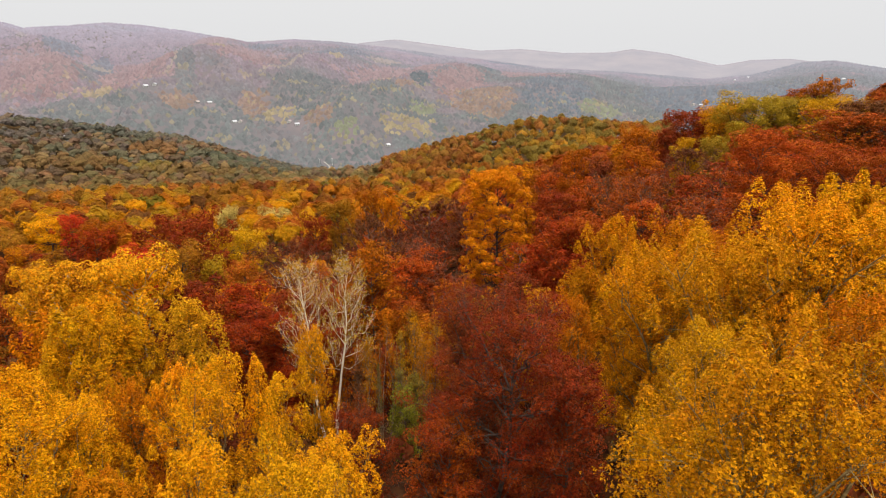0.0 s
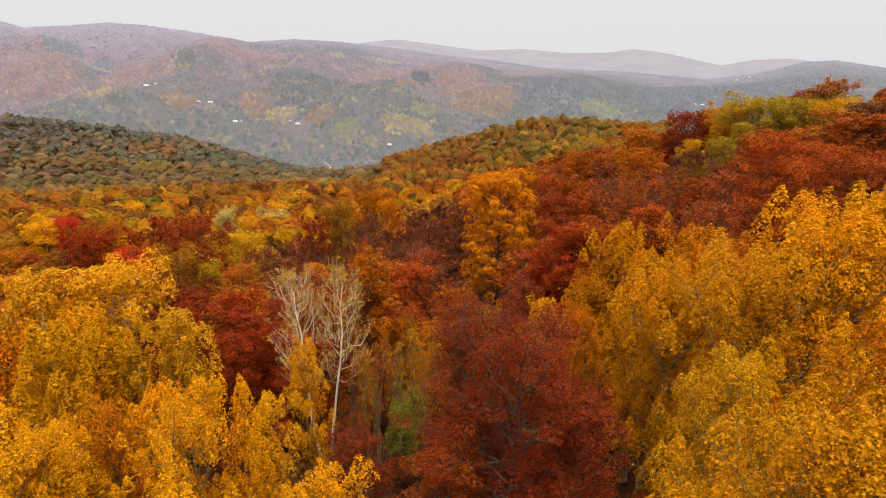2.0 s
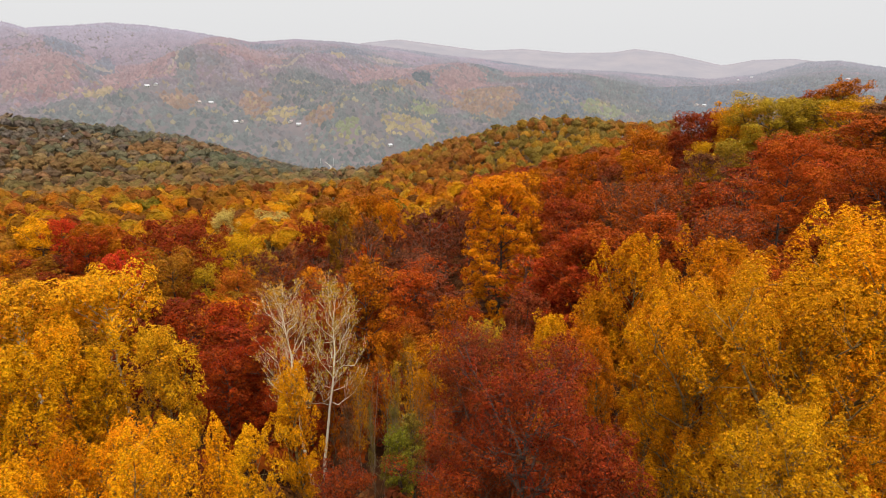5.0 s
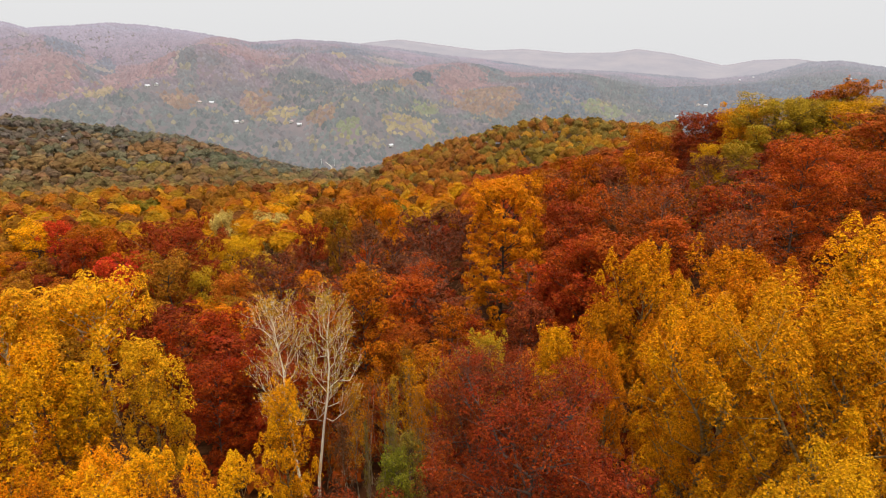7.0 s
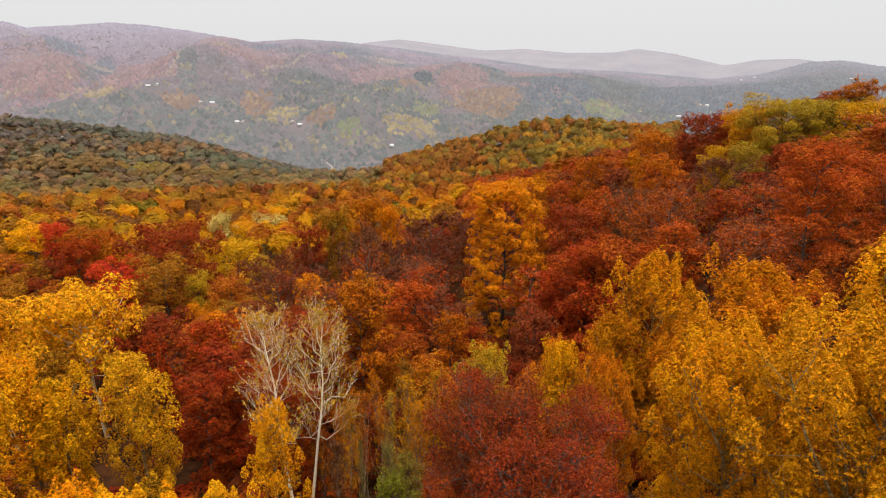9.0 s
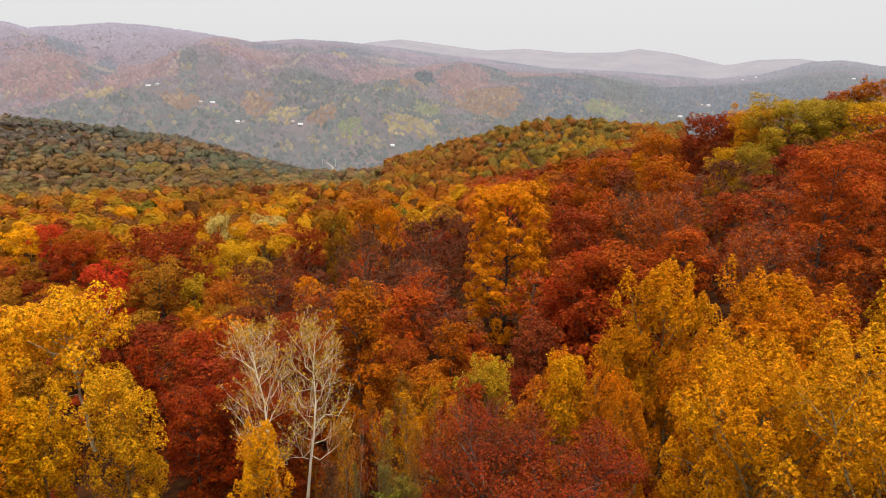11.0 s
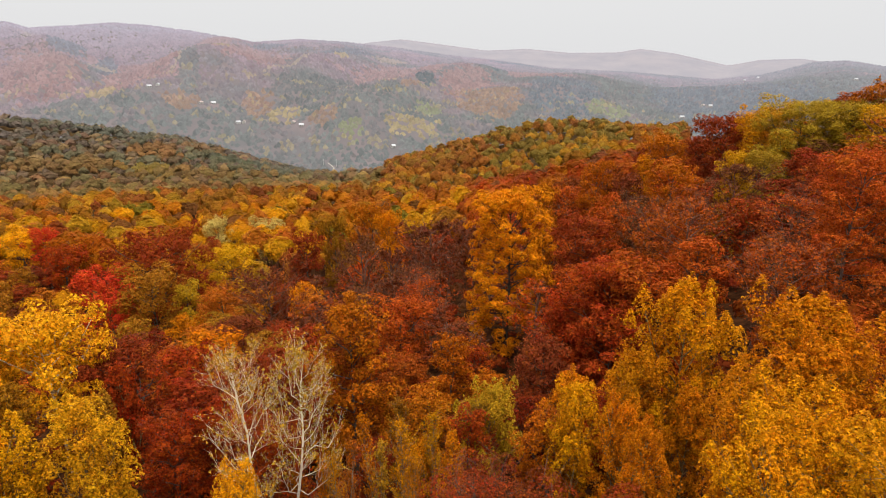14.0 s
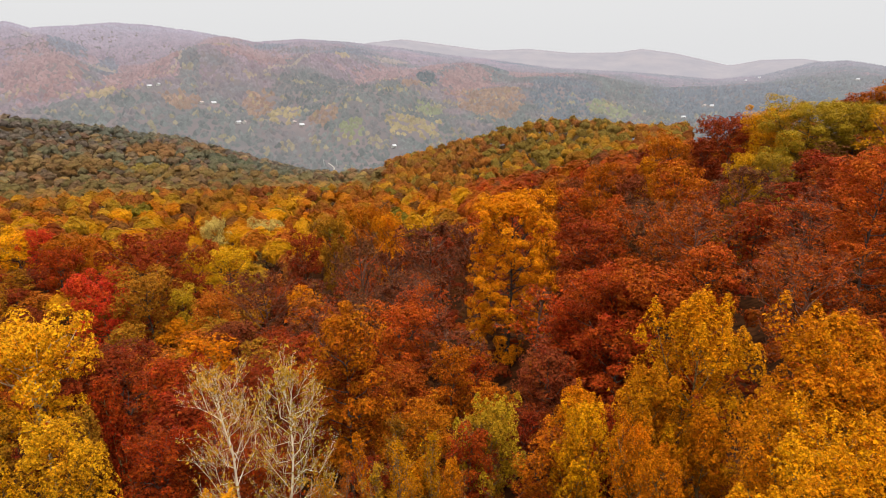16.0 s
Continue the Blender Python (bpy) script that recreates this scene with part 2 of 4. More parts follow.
def make_ground():
    rings = np.concatenate([np.linspace(0, 240, 61), np.geomspace(246, 930, 60), np.linspace(945, 2300, 110), np.geomspace(2330, 4800, 30)])
    turn = np.radians(np.concatenate([np.linspace(-180, -48, 24, endpoint=False), np.linspace(-48, 48, 193), np.linspace(54, 174, 21)]))
    r, a = np.meshgrid(rings, turn, indexing="ij")
    x, y = r * np.sin(a), r * np.cos(a)
    z = land(x, y) + 0.35 * waves(x, y, 9, 2) * (r < 900)
    nr, na = r.shape
    i, j = np.meshgrid(np.arange(nr - 1), np.arange(na), indexing="ij")
    jn = (j + 1) % na
    faces = np.stack([i * na + j, (i + 1) * na + j, (i + 1) * na + jn, i * na + jn], -1).reshape(-1, 4)[:, ::-1]
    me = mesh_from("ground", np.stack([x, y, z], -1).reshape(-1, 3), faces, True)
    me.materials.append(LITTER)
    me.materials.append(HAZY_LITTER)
    me.materials.append(FAR_HAZED_GROUND)
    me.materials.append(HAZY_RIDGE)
    # from 330, 900 and 2550 m on, the ground takes a hazier colour
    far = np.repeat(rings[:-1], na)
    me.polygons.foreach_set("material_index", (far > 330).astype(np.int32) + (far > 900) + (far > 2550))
    return tagged(new("ground", me), "forest floor of fallen brown leaves over rolling hills", "ground", kind="structure")


make_ground()

# ---------------------------------------------------------------- trees


def tubes(pts, rad, sides):
    """Tapered tubes along many branches at once: pts (branches, points, 3), rad (branches, points)."""
    b, n, _ = pts.shape
    d = pts[:, -1] - pts[:, 0]
    d /= np.linalg.norm(d, axis=1, keepdims=True) + 1e-9
    ref = np.where(np.abs(d[:, 2:3]) > 0.8, np.array([[1.0, 0, 0]]), np.array([[0, 0, 1.0]]))
    u = np.cross(d, ref)
    u /= np.linalg.norm(u, axis=1, keepdims=True) + 1e-9
    v = np.cross(d, u)
    ang = np.arange(sides) * 2 * np.pi / sides
    ring = np.cos(ang)[None, :, None] * u[:, None, :] + np.sin(ang)[None, :, None] * v[:, None, :]
    verts = pts[:, :, None, :] + rad[:, :, None, None] * ring[:, None, :, :]
    bi, ni, si = np.meshgrid(np.arange(b), np.arange(n - 1), np.arange(sides), indexing="ij")
    sn = (si + 1) % sides
    base = bi * n * sides
    faces = np.stack([base + ni * sides + si, base + ni * sides + sn, base + (ni + 1) * sides + sn, base + (ni + 1) * sides + si], -1)
    return verts.reshape(-1, 3), faces.reshape(-1, 4)


def join(pieces):
    verts, faces, k = [], [], 0
    for v, f in pieces:
        verts.append(v)
        faces.append(f + k)
        k += len(v)
    return np.concatenate(verts), np.concatenate(faces)


def unit(v):
    return v / (np.linalg.norm(v, axis=-1, keepdims=True) + 1e-9)


# crown profile, share of height without limbs, limb angles low and high, limbs, branches a limb, twigs a branch
HABIT = {
    "aspen": dict(shape=lambda s: (0.50 + 0.9 * s) * (1.03 - s) ** 0.85 * 1.35, base=0.16, rise=(44, 74), wander=0.16, trunk=0.011, lift=0.45),
    "tall_aspen": dict(shape=lambda s: (0.80 + 0.45 * s) * (1.05 - s ** 1.9) ** 0.55, base=0.44, rise=(24, 66), wander=0.2, trunk=0.0125, lift=0.3),
    "beech": dict(shape=lambda s: (0.75 + 0.45 * s) * (1.05 - s ** 1.7) ** 0.55, base=0.12, rise=(14, 62), wander=0.2, trunk=0.010, lift=0.15),
    "maple": dict(shape=lambda s: (0.70 + 0.6 * s) * (1.05 - s ** 2.0) ** 0.55, base=0.16, rise=(14, 64), wander=0.14, trunk=0.013, lift=0.2),
    "bare": dict(shape=lambda s: (0.65 + 0.5 * s) * (1.05 - s ** 1.8) ** 0.55, base=0.30, rise=(28, 68), wander=0.14, trunk=0.013, lift=0.4),
    "full_maple": dict(shape=lambda s: (0.88 + 0.22 * s) * (1.04 - s ** 2.6) ** 0.5, base=0.10, rise=(6, 60), wander=0.12, trunk=0.012, lift=0.05, even=0.7),
    "sapling": dict(shape=lambda s: (0.9 - 0.3 * s) * (1.05 - s ** 2.0) ** 0.5, base=0.22, rise=(58, 80), wander=0.14, trunk=0.0075, lift=0.7),
    "birch": dict(shape=lambda s: (1.0 - 0.15 * s) * (1.05 - s ** 2.4) ** 0.5, base=0.42, rise=(36, 66), wander=0.2, trunk=0.0155, lift=0.7, sag=0.15, crook=0.09),
}


def grow(rng, kind, height, radius, limbs, subs, twigs):
    """Trunk, limbs, branches and twigs as arrays of points."""
    h = HABIT[kind]
    z = np.linspace(0, height * 0.97, 8)
    bend = np.cumsum(rng.normal(0, h["wander"], (8, 2)), 0)
    bend -= bend[0]
    trunk = np.column_stack([bend, z])
    s = np.clip((np.arange(limbs) + rng.uniform(0.1, 0.9, limbs)) / limbs, 0, 1)
    low = height * h["base"]
    hz = low + (height * 0.965 - low) * s
    root = np.column_stack([np.interp(hz, z, trunk[:, 0]), np.interp(hz, z, trunk[:, 1]), hz])
    az = np.arange(limbs) * 2.39996 + rng.normal(0, 0.35, limbs)
    even = h.get("even", 0.0)
    reach = radius * h["shape"](s) * (rng.uniform(0.72, 1.12, limbs) * (1 - even) + even)
    el = np.radians(h["rise"][0] + (h["rise"][1] - h["rise"][0]) * s + rng.normal(0, 7, limbs))
    up = np.minimum(reach * np.tan(el), (height * 1.0 - hz) * rng.uniform(0.8, 1.1, limbs) + 0.1)
    end = root + np.column_stack([np.cos(az) * reach, np.sin(az) * reach, up])
    u = np.linspace(0, 1, 4)
    span = end - root
    length = np.linalg.norm(span, axis=1)
    limb = root[:, None] + span[:, None] * u[None, :, None]
    limb[:, 1:3] += rng.normal(0, h.get("crook", 0.05), (limbs, 2, 3)) * length[:, None, None]
    limb[:, 1:3, 2] -= h.get("sag", 0.06) * length[:, None]

    def along(lines, w):
        n = lines.shape[1] - 1
        k = np.minimum((w * n).astype(int), n - 1)
        f = (w * n - k)[:, None]
        rows = np.arange(len(lines))
        return lines[rows, k] * (1 - f) + lines[rows, k + 1] * f

    def side_shoots(lines, size, per, lo, share, lift, points):
        src = np.repeat(lines, per, 0)
        n = len(src)
        w = rng.uniform(lo, 1.0, n)
        at = along(src, w)
        way = unit(src[:, -1] - src[:, 0])
        turn = unit(way * 0.75 + rng.normal(0, 0.55, (n, 3)) + np.array([0, 0, lift]))
        ln = np.repeat(size, per) * share * rng.uniform(0.6, 1.25, n) * (1.25 - 0.55 * w) + 0.12
        t = np.linspace(0, 1, points)
        out = at[:, None] + turn[:, None] * (ln[:, None] * t[None])[:, :, None]
        if points > 2:
            out[:, 1:-1] += rng.normal(0, 0.06, (n, points - 2, 3)) * ln[:, None, None]
        return out, ln

    sub, sub_len = side_shoots(limb, length, subs, 0.25, 0.42, h["lift"], 3)
    twig, twig_len = side_shoots(sub, sub_len, twigs, 0.25, 0.5, h["lift"], 2)
    return trunk, limb, length, sub, sub_len, twig, twig_len


def wood_mesh(name, kind, height, parts, fit, thick=1.0, with_twigs=True, with_branches=True, sides=(7, 4, 3, 3), fine=()):
    trunk, limb, length, sub, sub_len, twig, twig_len = parts
    r0 = HABIT[kind]["trunk"] * height * thick
    pieces = [tubes(trunk[None], np.linspace(r0, r0 * 0.12, len(trunk))[None] * np.array([[1.25] + [1] * (len(trunk) - 1)]), sides[0])]
    lr = np.minimum((0.011 if kind == "aspen" else 0.015) * length * thick, r0 * 0.5)
    pieces.append(tubes(limb, lr[:, None] * np.linspace(1, 0.3, 4)[None], sides[1]))
    sr = np.maximum(0.008 * sub_len, 0.006) * thick
    if with_branches:
        pieces.append(tubes(sub, sr[:, None] * np.linspace(1, 0.35, 3)[None], sides[2]))
    if with_twigs:
        tr = np.maximum(0.008 * twig_len, 0.006) * thick
        pieces.append(tubes(twig, tr[:, None] * np.array([[1, 0.3]]), sides[3]))
    v, f = join(pieces + list(fine))
    me = mesh_from(name, v * fit, f, True)
    me.materials.append(BARK[kind])
    return me


SPARSE = {"bare": 0.28, "birch": 0.17, "sapling": 0.6}
TUFT = {"aspen": (0.72, 1.3), "tall_aspen": (0.95, 0.95), "beech": (1.1, 0.72), "maple": (1.0, 0.8), "full_maple": (1.0, 0.75), "bare": (0.9, 0.9), "birch": (0.9, 0.9), "sapling": (0.8, 1.1)}


def blades(rng, c, nrm, size):
    """One small three-cornered leaf at each centre, square to its normal."""
    n = len(c)
    a = unit(np.cross(nrm, rng.normal(0, 1, (n, 3))))
    b = np.cross(nrm, a)
    s = size * rng.uniform(0.65, 1.35, n)[:, None]
    verts = np.stack([c + a * s * 0.75, c - a * s * 0.45 + b * s * 0.5, c - a * s * 0.45 - b * s * 0.5], 1).reshape(-1, 3)
    return verts, np.arange(n * 3).reshape(-1, 3)


def sprays(rng, twig, per, width=0.016):
    """Fine bare twigs: thin slivers fanning from the twigs' ends."""
    src = np.repeat(twig, per, 0)
    n = len(src)
    way = unit(unit(src[:, 1] - src[:, 0]) * 0.8 + rng.normal(0, 0.45, (n, 3)) + np.array([0, 0, 0.25]))
    w = rng.uniform(0.3, 1.0, n)[:, None]
    foot = src[:, 0] * (1 - w) + src[:, 1] * w
    ln = rng.uniform(0.45, 1.0, n)[:, None]
    flat = unit(np.cross(way, rng.normal(0, 1, (n, 3)))) * width
    tip = foot + way * ln
    verts = np.stack([foot - flat, foot + flat, tip + flat * 0.3, tip - flat * 0.3], 1).reshape(-1, 3)
    return verts, np.arange(n * 4).reshape(-1, 4)


def leaf_cloud(rng, kind, parts, count, size, height, radius):
    """Leaves over the outside of overlapping tufts at the branch ends, with a few strewn along the twigs."""
    sub, twig = parts[3], parts[5]
    m = int(count * (0.14 if kind not in SPARSE else 0.9))
    n = count - m
    wide, tall = TUFT[kind]
    tufts = sub[:, 1] * 0.25 + sub[:, 2] * 0.75
    skin = 2 * math.pi * radius * height * 0.62
    reach = np.full(len(tufts), math.sqrt(1.5 * skin / (math.pi * len(tufts)))) * rng.uniform(0.65, 1.25, len(tufts))
    axes = np.column_stack([reach * wide, reach * wide, reach * tall])
    shells, ways, got = [], [], 0
    for batch in range(6):
        pick = rng.integers(0, len(tufts), n)
        d = unit(rng.normal(0, 1, (n, 3)) + np.array([0, 0, 0.3]))
        lobe = d.copy()
        if kind == "aspen":
            lobe[:, :2] *= (1 - 0.55 * np.maximum(d[:, 2], 0))[:, None]
            lobe[:, 2] *= np.where(d[:, 2] > 0, 1.35, 0.6)
        p = tufts[pick] + lobe * axes[pick] * rng.uniform(0.86, 1.06, n)[:, None]
        inside = np.zeros(n, bool)
        for k in range(len(tufts)):
            inside |= (((p - tufts[k]) / axes[k]) ** 2).sum(1) < 0.62
        shells.append(p[~inside])
        ways.append(d[~inside] / axes[pick][~inside])
        got += int((~inside).sum())
        if got >= n:
            break
    c1, d1 = np.concatenate(shells)[:n], unit(np.concatenate(ways)[:n])
    pick = rng.integers(0, len(twig), m)
    w = rng.uniform(0.0, 1.2, m)[:, None]
    c2 = twig[pick, 0] * (1 - w) + twig[pick, 1] * w + rng.normal(0, 0.12 * reach.mean(), (m, 3))
    c = np.concatenate([c1, c2])
    way = np.concatenate([d1, rng.normal(0, 0.6, (m, 3))])
    out = unit(c - np.array([0, 0, height * 0.5]))
    nrm = unit(way * 0.9 + out * 0.35 + np.array([0, 0, 0.2]) + rng.normal(0, 0.24, c.shape))
    return blades(rng, c, nrm, size)


def dome(level):
    bm = bmesh.new()
    bmesh.ops.create_icosphere(bm, subdivisions=level, radius=1.0)
    bm.verts.ensure_lookup_table()
    v = np.array([p.co[:] for p in bm.verts])
    f = np.array([[p.index for p in face.verts] for face in bm.faces])
    bm.free()
    return v, f


def lobed_cloud(rng, count, size, level, ruffle, mess=0.28):
    """A far crown, one unit high and a third wide: a ragged cluster of lobes with loose leaf clumps over it."""
    k = 9
    mid = unit(rng.normal(0, 1, (k, 3))) * rng.uniform(0.3, 0.62, (k, 1))
    mid[0] = (0, 0, 0.45)
    lobe = rng.uniform(0.34, 0.52, k)
    v, f = dome(level)
    along = v @ mid.T
    reach = along + np.sqrt(np.maximum(lobe ** 2 - (mid ** 2).sum(1) + along ** 2, 0))
    far = np.maximum(np.where(lobe ** 2 - (mid ** 2).sum(1) + along ** 2 > 0, reach, 0).max(1), 0.45)
    skin = v * (far * (1 + rng.normal(0, ruffle, len(v))))[:, None]
    facets = skin[f]
    facets = facets[facets[:, :, 2].mean(1) > -0.25]
    pick = rng.integers(0, len(facets), count)
    w = rng.dirichlet((1, 1, 1), count)
    p = (facets[pick] * w[:, :, None]).sum(1) * rng.uniform(0.92, 1.10, count)[:, None]
    nrm = unit(unit(p) + np.array([0, 0, 0.2]) + rng.normal(0, mess, p.shape))
    body = np.array([0.33, 0.33, 0.31])
    loose = blades(rng, p * body, nrm, size)[0].reshape(-1, 3, 3)
    return np.concatenate([facets * body * 0.86, loose]) + np.array([0, 0, 0.66])


def crown_mesh(name, cloud, detail):
    me = mesh_from(name, *cloud)
    me.materials.append(LEAF[detail])
    return me


# how much of a tree is built, by how near the camera passes:
# limbs, branches, twigs, leaf length, share of the crown's outside that leaves cover, twigs shown
DETAIL = {
    "front": (36, 9, 3, 0.050, 1.0, True),
    "nearest": (32, 7, 2, 0.088, 0.95, True),
    "close": (28, 6, 2, 0.122, 0.95, False),
    "middle": (24, 5, 2, 0.20, 0.95, False),
    "away": (16, 4, 2, 0.37, 0.95, False),
}
_models = {}


def model(kind, detail, variant, height, radius):
    """Meshes of one tree: its wood and its crown."""
    key = (kind, detail, variant, round(radius, 1))
    if key in _models:
        return _models[key]
    rng = np.random.default_rng(abs(hash_of(kind + detail)) + variant * 17)
    limbs, subs, twigs, size, cover, show = DETAIL[detail]
    skin = 2 * math.pi * radius * height * 0.62
    cover *= 1.8 if kind == "full_maple" else 1
    count = int(cover * skin / (0.6 * size * size))
    most = {"front": 90000, "nearest": 40000, "close": 18000, "middle": 7000, "away": 2600}[detail]
    if count > most:
        count, size = most, math.sqrt(cover * skin / (0.6 * most))
    thick, sides = 1.0, ((7, 4, 3, 3) if detail in ("front", "nearest", "close") else (6, 3, 3, 3))
    if kind in SPARSE:
        show = True
        if kind == "birch":
            limbs, subs, twigs, size, count = 30, 10, 5, 0.17, 14000
        else:
            subs, twigs = (subs, twigs) if detail == "away" else (subs + 1, twigs + 1)
        thick = {"middle": 1.3, "away": 2.2}.get(detail, 1.1) * (0.45 if kind == "birch" else 0.85)
        count = int(count * SPARSE[kind] * (1 if kind == "birch" else 1.6))
        size *= 0.7
    elif detail != "close":
        thick = 1.25
    if kind in ("beech", "full_maple") and detail != "away":
        limbs += 8 if kind == "beech" else 30
    parts = grow(rng, kind, height, radius, limbs, subs, twigs)
    verts, faces = leaf_cloud(rng, kind, parts, count, size * {"front": 1.1, "nearest": 1.22}.get(detail, 1.4), height, radius)
    fine = []
    if kind == "bare":
        fine = [sprays(rng, parts[5], max(1, 1100 // len(parts[5])))]
    elif kind == "beech" and detail in ("front", "nearest", "close"):
        fine = [sprays(rng, parts[5], 1, 0.008)]
    tips = np.concatenate([verts, parts[5].reshape(-1, 3)]) if kind in SPARSE else verts
    across = radius / np.percentile(np.hypot(tips[:, 0], tips[:, 1]), 96)
    upward = height / np.percentile(tips[:, 2], 99.8)
    fit = np.array([across, across, upward])
    wood = wood_mesh(kind + "_trunk", kind, height, parts, fit, thick, show, show or detail == "close", sides, fine)
    crown = crown_mesh(kind + "_crown", (verts * fit, faces), detail)
    _models[key] = (wood, crown, height, radius)
    return _models[key]


def hash_of(text):
    return sum((i + 3) * ord(c) for i, c in enumerate(text)) % 9973


WORDS = {
    "gold": "golden yellow", "lemon": "lemon yellow", "honey": "honey yellow", "flame": "glowing orange-gold", "amber": "amber orange", "olive_gold": "olive-tinged yellow", "ochre": "ochre brown", "orange": "bright orange",
    "rust": "rust orange", "russet": "russet brown", "brick": "brick red", "red": "deep red", "scarlet": "scarlet red", "darkred": "dark wine-red", "maroon": "maroon brown",
    "brown": "thin brown", "yellowgreen": "yellow-green", "moss": "mossy yellow-green", "pale": "pale straw-yellow", "white": "last yellow", "green": "dull green", "olive": "olive",
}
NAMES = {"aspen": "aspen_tree", "tall_aspen": "aspen_tree", "beech": "beech_tree", "maple": "maple_tree", "full_maple": "maple_tree", "bare": "bare_tree", "birch": "birch_tree", "sapling": "sapling_tree"}
STEM = {"aspen": "slender pale trunk", "tall_aspen": "bare pale forked trunk", "beech": "smooth grey trunk", "maple": "dark trunk", "full_maple": "dark hidden trunk", "bare": "nearly leafless grey branches", "birch": "white trunk, almost bare", "sapling": "thin pale stems, half bare"}
_count = {"n": 0}


def plant(kind, x, y, top, radius, colour, detail="", variant=None, reach=84, lean=0):
    """One tree, its foot on the ground and its tip at the given height."""
    rng = np.random.default_rng(1000 + _count["n"])
    _count["n"] += 1
    foot = float(land(x, y)) - 0.25
    height = max(top - foot, 5.0)
    if not detail:
        side = max(abs(x) - radius, 0)
        ahead = max(y - 17.0, side / 0.75, -top / 0.85)
        near = math.hypot(side, ahead) if y > 17 else math.hypot(side, y)
        detail = "front" if near < 15.5 else "nearest" if near < 27 else "close" if near < 39 else "middle" if near < reach else "away"
    if variant is None:
        variant = _count["n"] if detail in ("close", "nearest", "front") else int(rng.integers(0, 3))
    if detail in ("close", "nearest", "front") or kind == "birch":
        made = model(kind, detail, variant, height, radius)
    else:
        sort = min((1.8, 2.8, 4.0, 5.5, 8.0), key=lambda v: abs(v - radius))
        made = model(kind, detail, variant, 15.0, sort)
    wood, crown, h0, r0 = made
    tree = new(NAMES[kind], None)
    tree.empty_display_size = 0.5
    sx, sz = radius / r0, height / h0
    tree.matrix_world = Matrix.Translation((x, y, foot)) @ Matrix.Rotation(radians(lean), 4, "Y") @ Matrix.LocRotScale(None, Euler((0, 0, rng.uniform(0, 6.28))), (sx, sx, sz))
    t = new("trunk", wood)
    c = new("crown", crown)
    t.parent = c.parent = tree
    base = np.array(COLOURS[colour]) * rng.uniform(0.88, 1.12) * (1 + rng.normal(0, 0.04, 3))
    c.color = (*base, 1)
    tagged(c, WORDS[colour] + " autumn leaves")
    tagged(tree, f"autumn {NAMES[kind].split('_')[0]} with {WORDS[colour]} leaves and {STEM[kind]}".replace("bare with", "tree with"),
           "tree", group=NAMES[kind].replace("_tree", " trees of the forest"))
    PLACED.append((x, y, radius))
    return tree


PLACED = []
# kind, east, north, height of the tip, crown radius, leaf colour
LEFT_ASPENS = [
    ("tall_aspen", -31.7, 57.0, -17.9, 5.1, "lemon"),
    ("tall_aspen", -36.1, 52.0, -17.6, 4.3, "lemon"),
    ("aspen", -24.3, 39.0, -15.4, 2.2, "gold"),
    ("aspen", -22.6, 32.0, -13.8, 3.0, "gold"),
    ("aspen", -20.0, 43.0, -17.5, 2.4, "lemon"),
    ("aspen", -10.9, 25.0, -12.4, 2.5, "gold"),
    ("aspen", -18.3, 22.5, -12.4, 2.5, "gold"),
    ("aspen", -17.6, 24.5, -14.7, 2.6, "gold"),
    ("aspen", -9.8, 26.0, -14.0, 1.5, "gold"),
    ("aspen", -9.4, 37.5, -17.1, 1.7, "gold"),
    ("aspen", -4.3, 21.0, -14.6, 2.3, "gold"),
    ("aspen", -3.9, 11.7, -8.3, 2.0, "gold"),
    ("aspen", -14.7, 28.0, -15.3, 1.9, "gold"),
    ("aspen", -22.9, 40.0, -16.9, 2.1, "gold"),
    ("aspen", -28.0, 36.0, -16.0, 2.6, "amber"),
    ("aspen", -16.6, 27.0, -15.4, 1.7, "amber"),
    ("aspen", -15.0, 17.0, -11.4, 2.7, "gold"),
    ("aspen", -9.5, 30.0, -17.2, 1.5, "gold"),
    ("aspen", -7.4, 14.5, -10.7, 1.8, "gold"),
    ("aspen", -11.5, 17.0, -13.3, 2.2, "amber"),
]
RIGHT_ASPENS = [
    ("aspen", 7.1, 11.4, -5.5, 3.2, "honey"),
    ("aspen", 9.4, 12.6, -6.8, 1.9, "amber"),
    ("aspen", 5.9, 12.5, -6.9, 1.5, "gold"),
    ("aspen", 17.8, 27.8, -5.8, 4.4, "gold"),
    ("aspen", 14.7, 27.3, -7.2, 4.7, "olive_gold"),
    ("aspen", 18.1, 40.0, -10.2, 3.8, "amber"),
    ("aspen", 14.0, 46.8, -12.0, 3.2, "honey"),
    ("aspen", 9.4, 18.5, -8.6, 2.6, "olive_gold"),
    ("aspen", 21.7, 29.0, -5.3, 3.0, "gold"),
    ("aspen", 11.7, 31.0, -9.4, 3.5, "honey"),
    ("aspen", 16.0, 20.0, -8.0, 2.7, "amber"),
]
ASPENS_AHEAD = [
    ("aspen", 9.7, 42.5, -17.1, 1.8, "amber"),
    ("aspen", 11.8, 46.0, -15.6, 2.1, "amber"),
    ("aspen", 9.4, 52.0, -21.0, 2.3, "amber"),
    ("aspen", 9.6, 38.0, -15.6, 1.7, "amber"),
    ("aspen", 11.7, 34.0, -10.8, 1.7, "amber"),
    ("aspen", 16.7, 38.0, -11.3, 2.5, "amber"),
    ("aspen", 2.8, 50.0, -19.9, 2.6, "yellowgreen"),
    ("aspen", 0.4, 40.0, -17.1, 0.9, "amber"),
]
